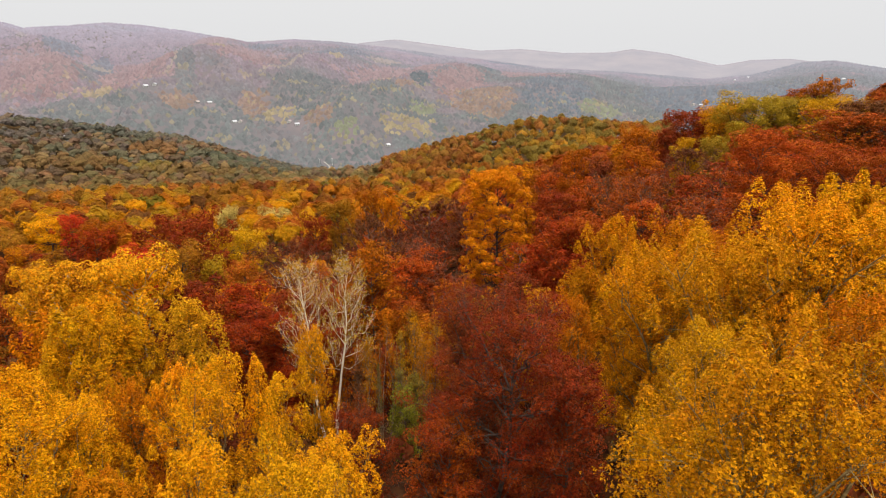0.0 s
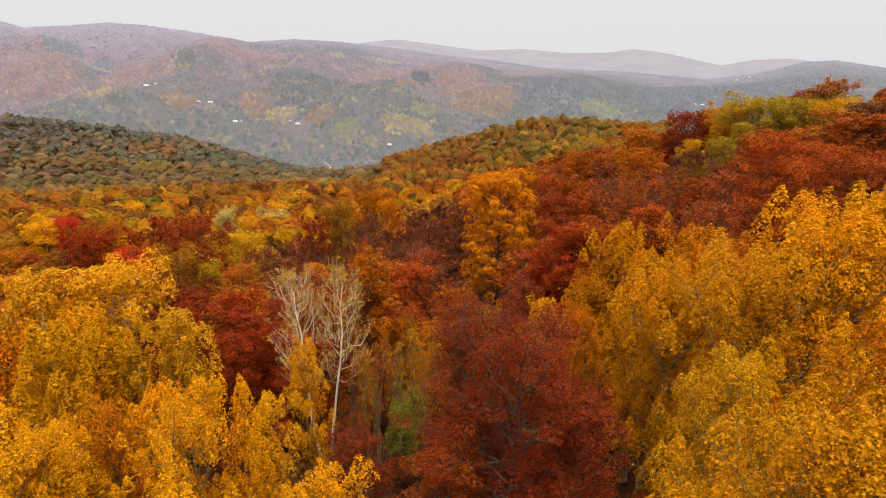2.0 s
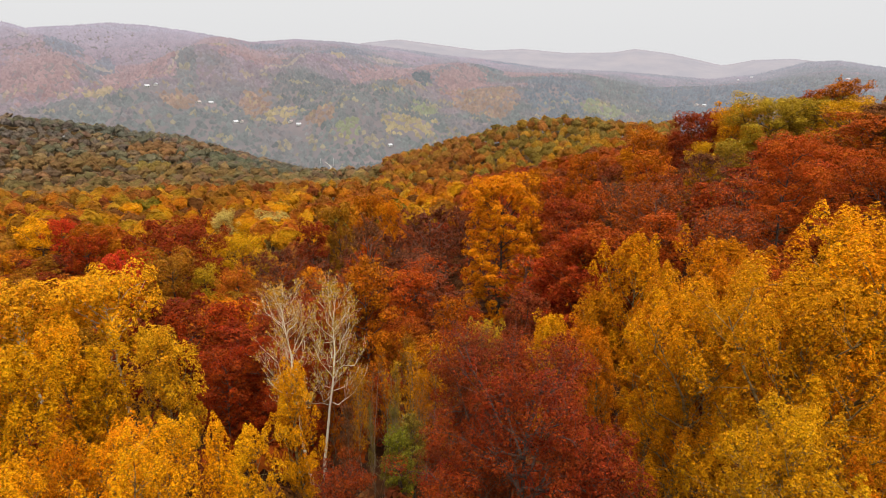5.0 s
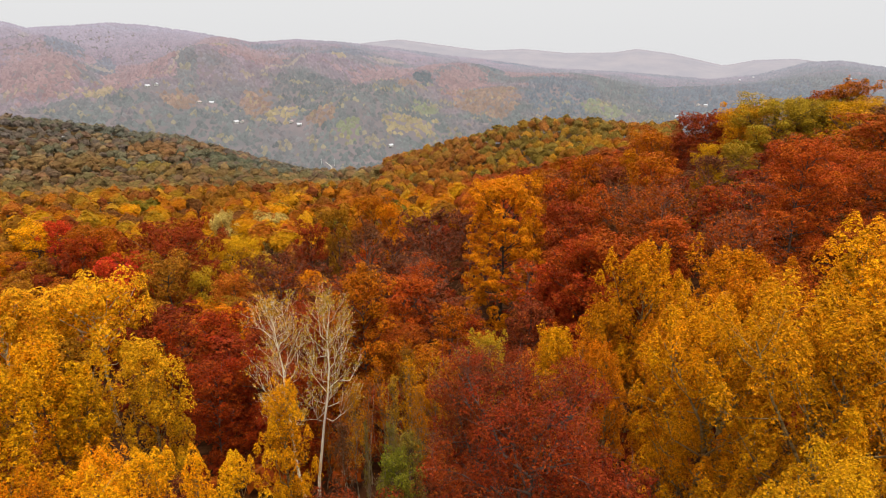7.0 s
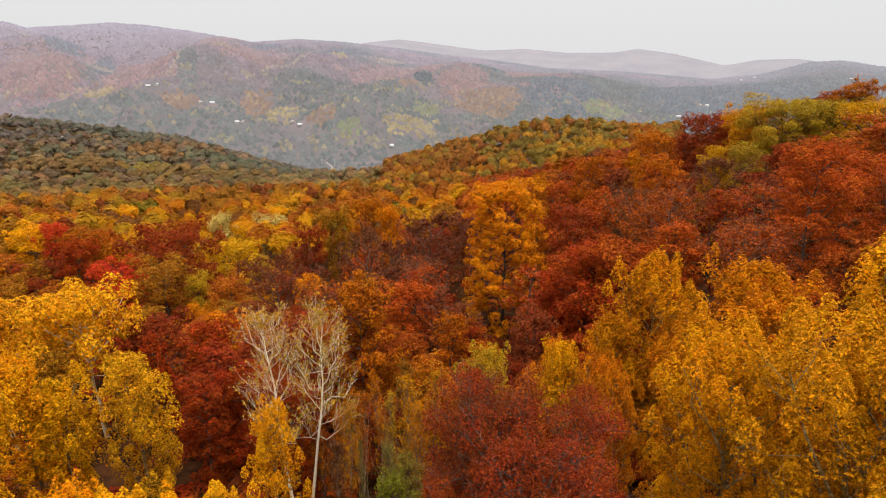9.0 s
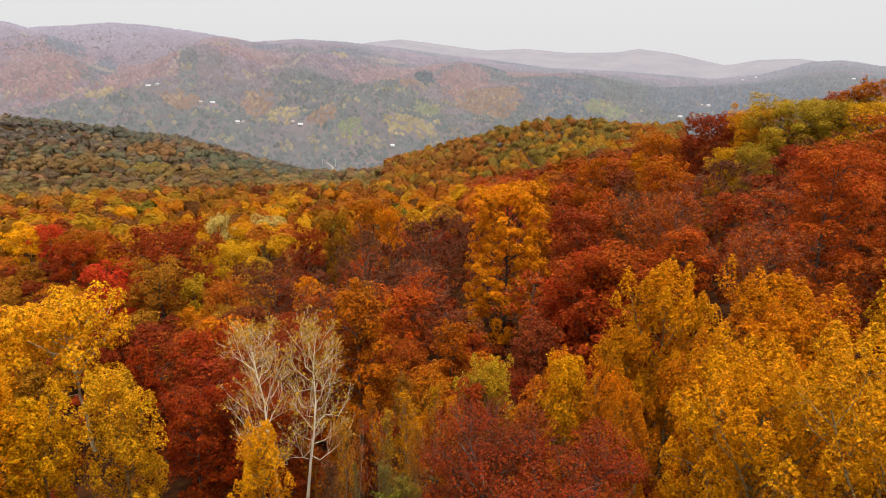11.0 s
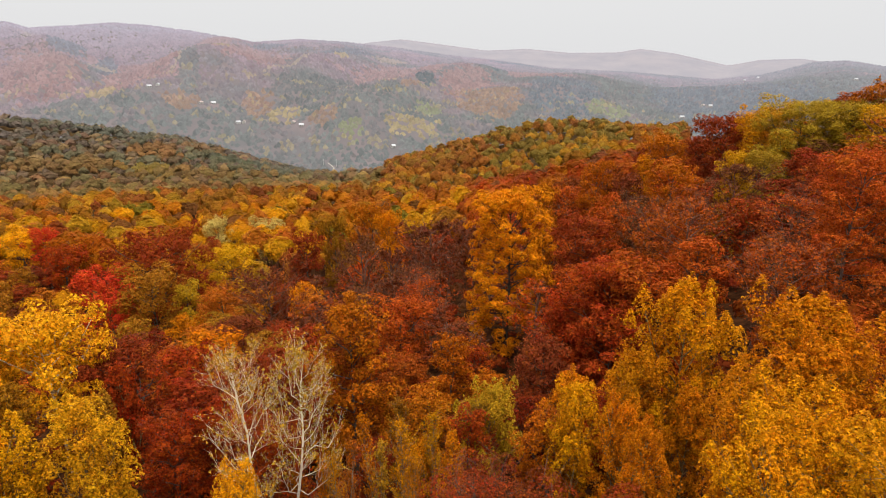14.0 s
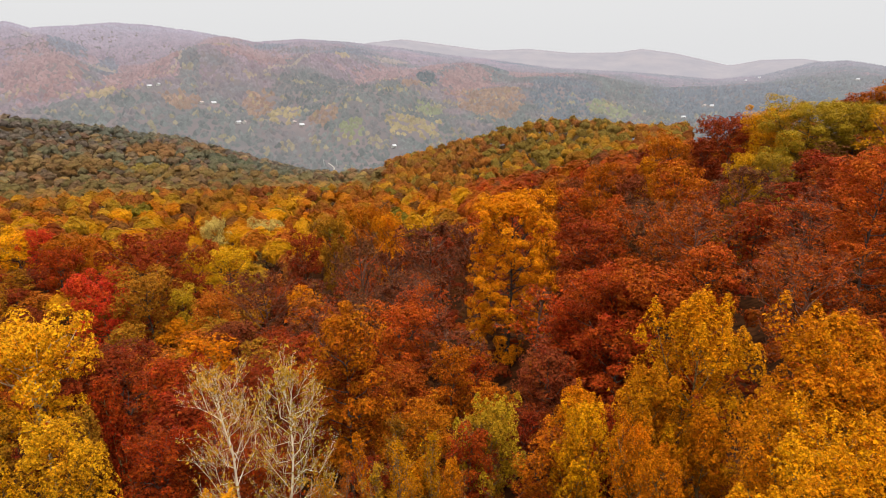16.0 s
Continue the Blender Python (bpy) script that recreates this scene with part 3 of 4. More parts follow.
NEAR_BEECHES = [
    ("beech", 3.2, 25.5, -10.4, 4.6, "darkred"),
    ("beech", 1.9, 28.5, -11.4, 2.5, "maroon"),
    ("beech", 5.8, 24.0, -12.9, 2.4, "darkred"),
    ("beech", -5.4, 30.0, -19.2, 2.4, "darkred"),
    ("beech", -0.4, 24.0, -15.9, 2.2, "russet"),
]
VALLEY_BEECHES = [
    ("beech", -27.2, 62.0, -22.9, 5.5, "darkred"),
    ("beech", -17.9, 48.0, -22.4, 2.8, "red"),
    ("beech", -20.0, 58.0, -21.6, 3.8, "red"),
    ("beech", -7.4, 57.0, -17.7, 4.0, "orange"),
    ("beech", 2.0, 48.0, -20.8, 1.7, "red"),
    ("beech", 6.6, 46.0, -20.4, 2.4, "orange"),
    ("beech", 7.9, 58.0, -20.7, 2.6, "maroon"),
    ("beech", -0.0, 66.0, -24.8, 2.8, "orange"),
    ("beech", -5.6, 78.0, -25.9, 4.4, "brick"),
    ("beech", 13.7, 66.0, -17.5, 4.6, "red"),
    ("beech", -6.6, 60.0, -21.8, 2.7, "russet"),
    ("beech", 12.4, 70.0, -23.6, 3.6, "red"),
    ("beech", -15.7, 56.0, -21.7, 4.1, "darkred"),
    ("beech", -13.2, 60.0, -23.9, 3.1, "red"),
    ("beech", -15.1, 50.0, -22.1, 3.2, "red"),
    ("beech", -10.5, 45.0, -20.9, 2.4, "red"),
    ("beech", -19.6, 54.0, -22.4, 3.4, "darkred"),
]
HILL_BEECHES = [
    ("full_maple", 8.2, 86.0, -14.2, 5.4, "flame"),
    ("beech", 13.8, 97.0, -15.6, 2.5, "orange"),
    ("beech", 32.2, 60.0, -5.9, 4.1, "brick"),
    ("beech", 43.2, 72.0, -8.6, 5.5, "brick"),
    ("beech", 41.1, 58.0, -8.0, 5.4, "russet"),
    ("beech", 16.1, 66.0, -17.0, 3.9, "red"),
    ("beech", 14.6, 72.0, -23.0, 3.5, "darkred"),
    ("beech", 53.0, 138.0, -14.1, 4.5, "darkred"),
    ("beech", 59.6, 142.0, -10.0, 7.8, "darkred"),
    ("beech", 76.8, 124.0, -2.6, 5.2, "rust"),
    ("beech", 74.9, 128.0, -4.8, 4.5, "russet"),
    ("beech", 50.5, 150.0, -14.7, 7.2, "orange"),
    ("beech", 63.2, 140.0, -10.4, 3.9, "orange"),
    ("beech", 61.8, 92.0, -6.8, 6.7, "russet"),
    ("beech", 68.1, 96.0, -5.3, 6.5, "brown"),
    ("beech", 34.7, 105.0, -14.1, 4.5, "orange"),
    ("beech", 26.5, 120.0, -16.3, 3.8, "orange"),
    ("beech", 36.5, 125.0, -16.2, 2.6, "amber"),
    ("beech", 27.0, 85.0, -17.2, 4.6, "russet"),
    ("beech", 18.6, 90.0, -19.1, 4.3, "darkred"),
]
HILL_MAPLES = [
    ("maple", 65.2, 125.0, -5.4, 9.3, "moss"),
    ("maple", 72.2, 122.0, -5.6, 7.9, "moss"),
    ("maple", 62.6, 130.0, -7.2, 6.6, "olive_gold"),
    ("maple", 46.0, 100.0, -11.8, 3.1, "moss"),
    ("maple", 37.7, 92.0, -11.0, 2.5, "olive_gold"),
    ("maple", 72.6, 112.0, -5.5, 6.1, "olive_gold"),
]
BARE_TREES = [
    ("bare", 26.9, 76.0, -13.1, 5.8, "russet"),
    ("bare", 32.9, 70.0, -12.1, 4.3, "brick"),
    ("bare", 27.1, 62.0, -13.4, 3.1, "russet"),
    ("bare", 37.1, 89.0, -12.1, 4.4, "brown"),
    ("bare", -13.8, 108.0, -26.3, 5.4, "brown"),
    ("bare", -2.6, 112.0, -24.6, 6.4, "maroon"),
    ("bare", -4.4, 100.0, -29.3, 4.2, "brown"),
    ("bare", 27.3, 95.0, -17.3, 4.1, "brown"),
    ("bare", 65.1, 100.0, -6.4, 6.6, "olive_gold"),
    ("bare", -9.9, 118.0, -31.5, 4.9, "maroon"),
    ("bare", 4.8, 105.0, -24.3, 3.8, "maroon"),
    ("bare", -11.6, 90.0, -29.2, 4.0, "brown"),
    ("bare", -2.0, 88.0, -27.0, 4.6, "brick"),
]
BIRCHES = [
    ("birch", -9.9, 43.0, -13.9, 2.5, "white"),
    ("birch", -9.2, 43.6, -13.9, 2.4, "white"),
]
VALLEY_MAPLES = [
    ("maple", -60.5, 112.0, -34.0, 5.7, "scarlet"),
    ("maple", -58.6, 128.0, -31.4, 10.5, "darkred"),
    ("maple", -53.2, 113.0, -34.0, 6.1, "ochre"),
    ("maple", -47.0, 114.0, -37.6, 2.9, "yellowgreen"),
    ("maple", -39.0, 110.0, -36.5, 4.1, "rust"),
    ("bare", -28.3, 102.0, -30.5, 6.2, "maroon"),
    ("maple", -51.7, 146.0, -40.1, 6.2, "lemon"),
    ("maple", -57.0, 140.0, -39.6, 3.6, "lemon"),
    ("maple", -65.6, 150.0, -37.2, 3.5, "rust"),
    ("maple", -88.8, 148.0, -38.8, 6.2, "orange"),
    ("maple", -87.0, 140.0, -39.0, 5.5, "red"),
    ("maple", -106.4, 162.0, -40.7, 5.1, "scarlet"),
    ("maple", -114.2, 165.0, -41.5, 6.3, "gold"),
    ("maple", -70.3, 188.0, -44.4, 4.8, "pale"),
    ("maple", -62.5, 180.0, -46.4, 3.6, "olive_gold"),
    ("maple", -58.1, 195.0, -46.0, 6.3, "pale"),
    ("maple", -32.9, 145.0, -36.1, 4.5, "darkred"),
    ("maple", -16.0, 140.0, -28.6, 5.8, "orange"),
    ("maple", -26.6, 150.0, -33.7, 4.9, "ochre"),
    ("maple", -11.5, 132.0, -28.5, 3.6, "amber"),
]
SAPLINGS = [
    ("sapling", -6.1, 43.0, -21.1, 0.9, "olive_gold"),
    ("sapling", -4.5, 46.0, -20.6, 1.0, "amber"),
    ("sapling", -2.5, 45.0, -20.0, 1.1, "olive_gold"),
    ("sapling", -4.9, 40.0, -21.6, 0.8, "olive"),
    ("sapling", -6.5, 41.5, -22.6, 0.8, "brown"),
    ("sapling", -3.6, 44.0, -20.8, 0.8, "yellowgreen"),
    ("sapling", -5.4, 45.0, -21.4, 0.9, "rust"),
    ("sapling", -1.6, 43.0, -20.9, 0.8, "amber"),
    ("sapling", -0.6, 46.5, -20.6, 1.0, "olive_gold"),
    ("sapling", -3.2, 41.5, -22.4, 0.9, "olive"),
    ("sapling", -7.2, 44.5, -22.4, 0.9, "amber"),
    ("sapling", 0.9, 44.0, -21.6, 0.9, "rust"),
    ("sapling", -3.0, 48.5, -21.2, 1.1, "ochre"),
    ("maple", -2.7, 38.0, -22.4, 1.4, "green"),
    ("maple", -2.0, 40.0, -22.2, 1.1, "olive"),
    ("aspen", -1.0, 48.0, -23.6, 1.5, "amber"),
    ("sapling", -8.9, 45.0, -23.6, 1.0, "amber"),
]
for rows in (LEFT_ASPENS, RIGHT_ASPENS, ASPENS_AHEAD, NEAR_BEECHES, VALLEY_BEECHES, HILL_BEECHES, HILL_MAPLES, BARE_TREES, VALLEY_MAPLES, SAPLINGS):
    for row in rows:
        plant(*row, detail="close" if row[5] == "flame" or rows is HILL_MAPLES or rows is HILL_BEECHES and row[2] < 75 else "middle" if rows is VALLEY_MAPLES or rows is HILL_BEECHES and row[2] > 80 else "")
for k, row in enumerate(BIRCHES):
    plant(*row, detail="middle", variant=20 + k, lean=(-4, 5)[k])


# ---- the rest of the near wood, between the trees above
def near_mix(x, y, rng):
    """Which tree and what height suits a spot of the near slopes."""
    if y < 34 and x < -4:
        return ("aspen", rng.choice(["gold", "amber", "gold"]), rng.uniform(8, 12))
    if y < 45 and x > 8:
        return ("aspen", rng.choice(["honey", "olive_gold", "amber"]), rng.uniform(9, 13))
    if y < 40:
        return ("beech", rng.choice(["darkred", "russet", "maroon"]), rng.uniform(7, 10))
    if x < -18 and y < 66:
        return (rng.choice(["aspen", "beech"]), rng.choice(["gold", "amber", "ochre", "red"]), rng.uniform(9, 12))
    if y < 72 and x < 12:
        return ("beech", rng.choice(["russet", "red", "darkred", "red", "darkred", "orange"]), rng.uniform(6.5, 9.5))
    if x > 0.05 * y:
        kind = rng.choice(["beech", "beech", "bare"])
        if x > 42 and y > 92:
            return (kind, rng.choice(["russet", "darkred", "brown"]), rng.uniform(8, 10.5))
        return (kind, rng.choice(["russet", "brick", "red", "darkred", "russet", "brick", "maroon"]), rng.uniform(10, 13) if y < 118 else rng.uniform(12.5, 15.5))
    if x > -0.2 * y:
        return (rng.choice(["beech", "bare", "bare"]), rng.choice(["russet", "maroon", "darkred", "maroon", "brick"]), rng.uniform(11, 14))
    return (rng.choice(["maple", "beech"]), rng.choice(["ochre", "rust", "amber", "darkred", "russet", "rust", "ochre", "maroon"]), rng.uniform(8, 11.5))


fill = np.random.default_rng(77)
tries = 0
while len(PLACED) < 385 and tries < 9000:
    tries += 1
    y = 9 + 146 * math.sqrt(fill.uniform(0, 1))
    x = fill.uniform(-0.84, 0.84) * (y + 8)
    kind, colour, tall = near_mix(x, y, fill)
    r = fill.uniform(1.4, 2.1) if kind == "aspen" else fill.uniform(2.0, 2.8) if y < 72 and x < 12 else fill.uniform(3.0, 4.4)
    if math.hypot(x - 0.2, y - 8) < 6:
        continue
    if any((x - a) ** 2 + (y - b) ** 2 < ((0.54 if y < 72 else 0.66) * (r + c)) ** 2 for a, b, c in PLACED):
        continue
    plant(str(kind), x, y, float(land(x, y)) + tall, r, str(colour), reach=56)

# ---------------------------------------------------------------- the forest farther off


def canopy_trees(name, spots, tints, heights, radii, count, size, seed, label, level=2, ruffle=0.07, mess=0.28, leaf=None):
    """Many far trees in one mesh: a cloud of leaf clumps a tree, from a handful of crowns."""
    rng = np.random.default_rng(seed)
    clouds = []
    for v in range(8):
        clouds.append(lobed_cloud(rng, count, size, level, ruffle, mess))
    verts, cols = [], []
    for (x, y, z), tint, h, r in zip(spots, tints, heights, radii):
        c = clouds[rng.integers(0, 8)]
        a = rng.uniform(0, 6.28)
        ca, sa = math.cos(a), math.sin(a)
        k = r / 0.33
        v = np.empty_like(c)
        v[..., 0] = (c[..., 0] * ca - c[..., 1] * sa) * k + x
        v[..., 1] = (c[..., 0] * sa + c[..., 1] * ca) * k + y
        v[..., 2] = c[..., 2] * h + z
        verts.append(v)
        cols.append(np.tile(np.append(tint, 1.0), (len(c), 1)))
    verts = np.concatenate(verts).reshape(-1, 3)
    me = mesh_from(name, verts, np.arange(len(verts)).reshape(-1, 3))
    layer = me.attributes.new("tint", "FLOAT_COLOR", "FACE")
    layer.data.foreach_set("color", np.concatenate(cols).astype(np.float32).ravel())
    me.materials.append(leaf or CANOPY)
    return tagged(new(name, me), label, "forest", kind="stuff")


def scatter(rng, n, r0, r1, half):
    """Even spread over a fan from r0 to r1."""
    r = np.sqrt(rng.uniform(r0 * r0, r1 * r1, n))
    b = np.radians(rng.uniform(-half, half, n))
    x, y = r * np.sin(b), r * np.cos(b)
    return x, y, land(x, y)


def thin_out(x, y, gap, rng):
    """Keeps spots no nearer to one another than about the gap."""
    cell, keep = {}, []
    for i in range(len(x)):
        k = (int(x[i] // gap), int(y[i] // gap))
        if any((x[i] - x[j]) ** 2 + (y[i] - y[j]) ** 2 < gap * gap
               for a in (-1, 0, 1) for b in (-1, 0, 1) for j in cell.get((k[0] + a, k[1] + b), ())):
            continue
        cell.setdefault(k, []).append(i)
        keep.append(i)
    return np.array(keep)


def mix_of(names):
    return np.array([COLOURS[n] for n in names])


def choose(rng, table, weights, n):
    return table[rng.choice(len(table), n, p=np.array(weights) / sum(weights))]


def slope_tints(rng, x, y):
    """Leaf colours over the near slopes: ochre woods in the valley, olive on the knoll, russet on the flank; haze
    painted in far off.
    """
    n = len(x)
    r, b = np.hypot(x, y), np.degrees(np.arctan2(x, y))
    valley = choose(rng, mix_of(["ochre", "rust", "amber", "olive_gold", "honey", "russet", "yellowgreen", "darkred", "brown", "gold", "green"]), [6, 4, 4, 3, 1.6, 2.4, 1.8, 1.6, 1.6, 0.9, 0.8], n)
    knoll = choose(rng, mix_of(["olive", "ochre", "yellowgreen", "olive_gold", "rust"]), [7, 4, 2.5, 2, 0.8], n) * 1.1
    shoulder = choose(rng, mix_of(["rust", "ochre", "russet", "orange", "amber", "olive_gold"]), [5, 4, 3, 3, 2, 2], n)
    flank = choose(rng, mix_of(["russet", "brick", "darkred", "maroon", "brown", "orange", "rust"]), [5, 3, 2, 2, 2, 2, 2], n)
    on_knoll, on_flank = (r > 305) & (b > -9.5), (r <= 305) & (b > 1.5)
    red_side = rng.uniform(0, 1, n) < np.interp(b, (-9, 0, 6, 14, 17), (0.95, 0.75, 0.15, 0.1, 0.7))
    t = np.where(on_flank[:, None], flank, np.where(on_knoll[:, None], np.where(red_side[:, None], shoulder, knoll), valley))
    base = np.where(on_flank[:, None], np.array([[0.27, 0.055, 0.010]]), np.array([[0.38, 0.15, 0.014]]))
    t = t * 0.86 + base * 0.14
    patch = (waves(x, y, 60, 31) > 0.95) & ~on_knoll
    t = np.where(patch[:, None], t * 0.5 + np.array([[0.14, 0.03, 0.008]]), t)
    # beyond 260 m a muted haze tone is mixed into the leaf colour
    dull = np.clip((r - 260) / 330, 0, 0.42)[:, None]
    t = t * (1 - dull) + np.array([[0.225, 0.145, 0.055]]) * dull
    return t * rng.uniform(0.74, 1.08, (n, 1))


rng = np.random.default_rng(5)
x, y, z = scatter(rng, 16000, 148, 470, 40)
near_part, far_part = np.flatnonzero(np.hypot(x, y) < 300), np.flatnonzero(np.hypot(x, y) >= 300)
keep = np.concatenate([near_part[thin_out(x[near_part], y[near_part], 5.3, rng)], far_part[thin_out(x[far_part], y[far_part], 4.1, rng)]])
keep = np.array([i for i in keep if all((x[i] - a) ** 2 + (y[i] - b) ** 2 > (0.7 * c + 2.5) ** 2 for a, b, c in PLACED)])
keep = keep[(np.hypot(x, y)[keep] < 345) | (np.degrees(np.arctan2(x, y))[keep] > -6)]
keep = keep[(np.hypot(x, y)[keep] < 215) | (np.degrees(np.arctan2(x, y))[keep] < 21)]
x, y, z = x[keep], y[keep], z[keep]
big = rng.uniform(0, 1, len(x))
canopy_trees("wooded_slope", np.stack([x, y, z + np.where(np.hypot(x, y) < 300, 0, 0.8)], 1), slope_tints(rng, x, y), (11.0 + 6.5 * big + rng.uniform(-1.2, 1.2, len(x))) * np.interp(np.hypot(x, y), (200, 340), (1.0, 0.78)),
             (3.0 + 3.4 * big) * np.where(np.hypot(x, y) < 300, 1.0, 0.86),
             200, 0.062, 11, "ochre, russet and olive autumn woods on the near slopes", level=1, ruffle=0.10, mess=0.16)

# ---- the wooded spur across the valley, mist painted into its leaf colours
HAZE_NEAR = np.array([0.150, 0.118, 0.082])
# stands of one colour on the spur: bearing, distance, half width in degrees, half depth in metres, colour, share
SPUR_STANDS = [
    (-25.8, 560, 2.2, 34, (0.30, 0.115, 0.026), 0.75), (-21.6, 610, 2.0, 36, (0.27, 0.11, 0.03), 0.6), (-26.6, 488, 2.2, 13, (0.30, 0.19, 0.03), 0.7),
    (-32.0, 500, 4.0, 26, (0.27, 0.12, 0.028), 0.6), (-23.0, 470, 5.0, 20, (0.25, 0.125, 0.03), 0.6), (-35.0, 590, 3.0, 30, (0.14, 0.10, 0.075), 0.6),
    (-29.5, 640, 3.0, 36, (0.115, 0.105, 0.065), 0.7), (-20.5, 560, 3.4, 40, (0.125, 0.125, 0.062), 0.6), (-15.5, 560, 3.0, 60, (0.145, 0.13, 0.085), 0.6),
    (-10.5, 640, 3.0, 90, (0.15, 0.135, 0.10), 0.6), (-7.0, 640, 1.8, 60, (0.085, 0.105, 0.06), 0.7), (-30.5, 650, 0.8, 14, (0.30, 0.21, 0.06), 0.7),
]


def spur_tints(rng, x, y):
    n = len(x)
    r, b = np.hypot(x, y), np.degrees(np.arctan2(x, y))
    t = choose(rng, mix_of(["ochre", "olive", "brown", "rust", "olive_gold", "green", "yellowgreen"]), [4, 7, 4, 2, 2, 4, 0.8], n)
    # most of each tint is the haze colour, giving way to ochre close by
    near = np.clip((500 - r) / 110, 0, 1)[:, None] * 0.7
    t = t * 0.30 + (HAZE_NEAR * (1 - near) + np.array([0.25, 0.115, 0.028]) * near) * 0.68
    rag = 0.45 * waves(x, y, 26, 47) + 0.3 * waves(x, y, 60, 48)
    for sb, sr, wb, wr, colour, share in SPUR_STANDS:
        inside = ((b - sb) / wb) ** 2 + ((r - sr) / wr) ** 2 + rag < 1
        t = np.where(inside[:, None], t * (1 - share) + np.array(colour) * share, t)
    # more haze is blended into the colour the farther off a tree stands
    haze_share = np.clip((r - 480) / 900, 0, 0.4)[:, None]
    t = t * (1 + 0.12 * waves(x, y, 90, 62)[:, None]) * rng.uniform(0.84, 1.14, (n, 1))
    return t * (1 - haze_share) + np.array([0.165, 0.150, 0.145]) * haze_share


# the dirt track in the valley, and the poles beside it: bearing, distance
TRACK_LINE = [(-11.15, 962), (-11.05, 974), (-10.95, 986), (-11.2, 995), (-11.5, 1002)]
POLES = [(-11.9, 992), (-10.7, 990)]


def clear_of_track(x, y):
    """False for spots that would hide the track."""
    r, b = np.hypot(x, y), np.degrees(np.arctan2(x, y))
    middle = np.interp(r, [p[1] for p in TRACK_LINE], [p[0] for p in TRACK_LINE])
    return ~((np.abs(b - middle) < 0.34) & (r > 935) & (r < 1006))


x, y, z = scatter(rng, 26000, 345, 960, 40)
front = (np.degrees(np.arctan2(x, y)) < -6) | ((np.hypot(x, y) > 470) & (np.degrees(np.arctan2(x, y)) < 8))
x, y, z = x[front], y[front], z[front]
bearing = np.degrees(np.arctan2(x, y))
seen = (np.hypot(x, y) < 735 + 22 * np.clip(bearing + 23, 0, 12)) & clear_of_track(x, y)
x, y, z = x[seen], y[seen], z[seen]
keep = thin_out(x, y, 4.3, rng)
x, y, z = x[keep], y[keep], z[keep]
big = rng.uniform(0, 1, len(x)) ** 1.5
# the factor lifts the tints paler and bluer, as haze would
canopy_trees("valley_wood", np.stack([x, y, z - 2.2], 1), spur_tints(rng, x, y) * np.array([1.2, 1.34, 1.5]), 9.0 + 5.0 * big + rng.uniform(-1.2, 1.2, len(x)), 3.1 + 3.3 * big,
             70, 0.092, 12, "olive, ochre and brown valley woods with mist painted into their colour", level=1, ruffle=0.09, mess=0.16, leaf=VALLEY)

x, y, z = scatter(rng, 6000, 12, 150, 42)
keep = thin_out(x, y, 3.4, rng)
x, y, z = x[keep], y[keep], z[keep]
t = choose(rng, mix_of(["russet", "brown", "darkred", "red", "maroon"]), [4, 3, 4, 2, 3], len(x)) * 0.75
canopy_trees("undergrowth", np.stack([x, y, z - 0.6], 1), t, rng.uniform(2.5, 5.5, len(x)), rng.uniform(1.3, 2.3, len(x)),
             80, 0.06, 13, "russet and brown shrubs and saplings under the trees")

# ---------------------------------------------------------------- far hills


def crowns_far(name, x, y, z, tints, radii, seed, label):
    """Far tree crowns, each a small uneven six-sided dome, joined."""
    rng = np.random.default_rng(seed)
    n = len(x)
    ang = np.arange(6) * math.pi / 3
    v = np.zeros((n, 7, 3))
    spread = radii[:, None] * rng.uniform(0.8, 1.2, (n, 6))
    v[:, :6, 0], v[:, :6, 1] = np.cos(ang) * spread, np.sin(ang) * spread
    v[:, 6, 2] = 3.5 + radii * rng.uniform(0.35, 0.75, n)
    lean_x, lean_y = (land(x + 4, y) - land(x - 4, y)) / 8, (land(x, y + 4) - land(x, y - 4)) / 8
    v[:, :6, 2] += v[:, :6, 0] * lean_x[:, None] + v[:, :6, 1] * lean_y[:, None] - 0.8
    v += np.stack([x, y, z], 1)[:, None]
    f0 = np.array([(i, (i + 1) % 6, 6) for i in range(6)])
    f = (f0[None] + (np.arange(n) * 7)[:, None, None]).reshape(-1, 3)
    me = mesh_from(name, v.reshape(-1, 3), f, True)
    layer = me.attributes.new("tint", "FLOAT_COLOR", "FACE")
    cols = np.repeat(np.column_stack([tints, np.ones(n)]), len(f0), 0)
    layer.data.foreach_set("color", cols.astype(np.float32).ravel())
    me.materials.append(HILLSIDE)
    return tagged(new(name, me), label, "hillside", kind="stuff")


# colours of the range's woods, already muted and greyed to stand for haze
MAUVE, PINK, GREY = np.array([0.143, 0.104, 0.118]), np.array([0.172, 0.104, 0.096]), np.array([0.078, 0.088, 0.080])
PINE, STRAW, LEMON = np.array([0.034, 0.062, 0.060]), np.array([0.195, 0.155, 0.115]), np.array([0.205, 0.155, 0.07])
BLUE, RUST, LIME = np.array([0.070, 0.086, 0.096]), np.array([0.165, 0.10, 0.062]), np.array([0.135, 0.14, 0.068])
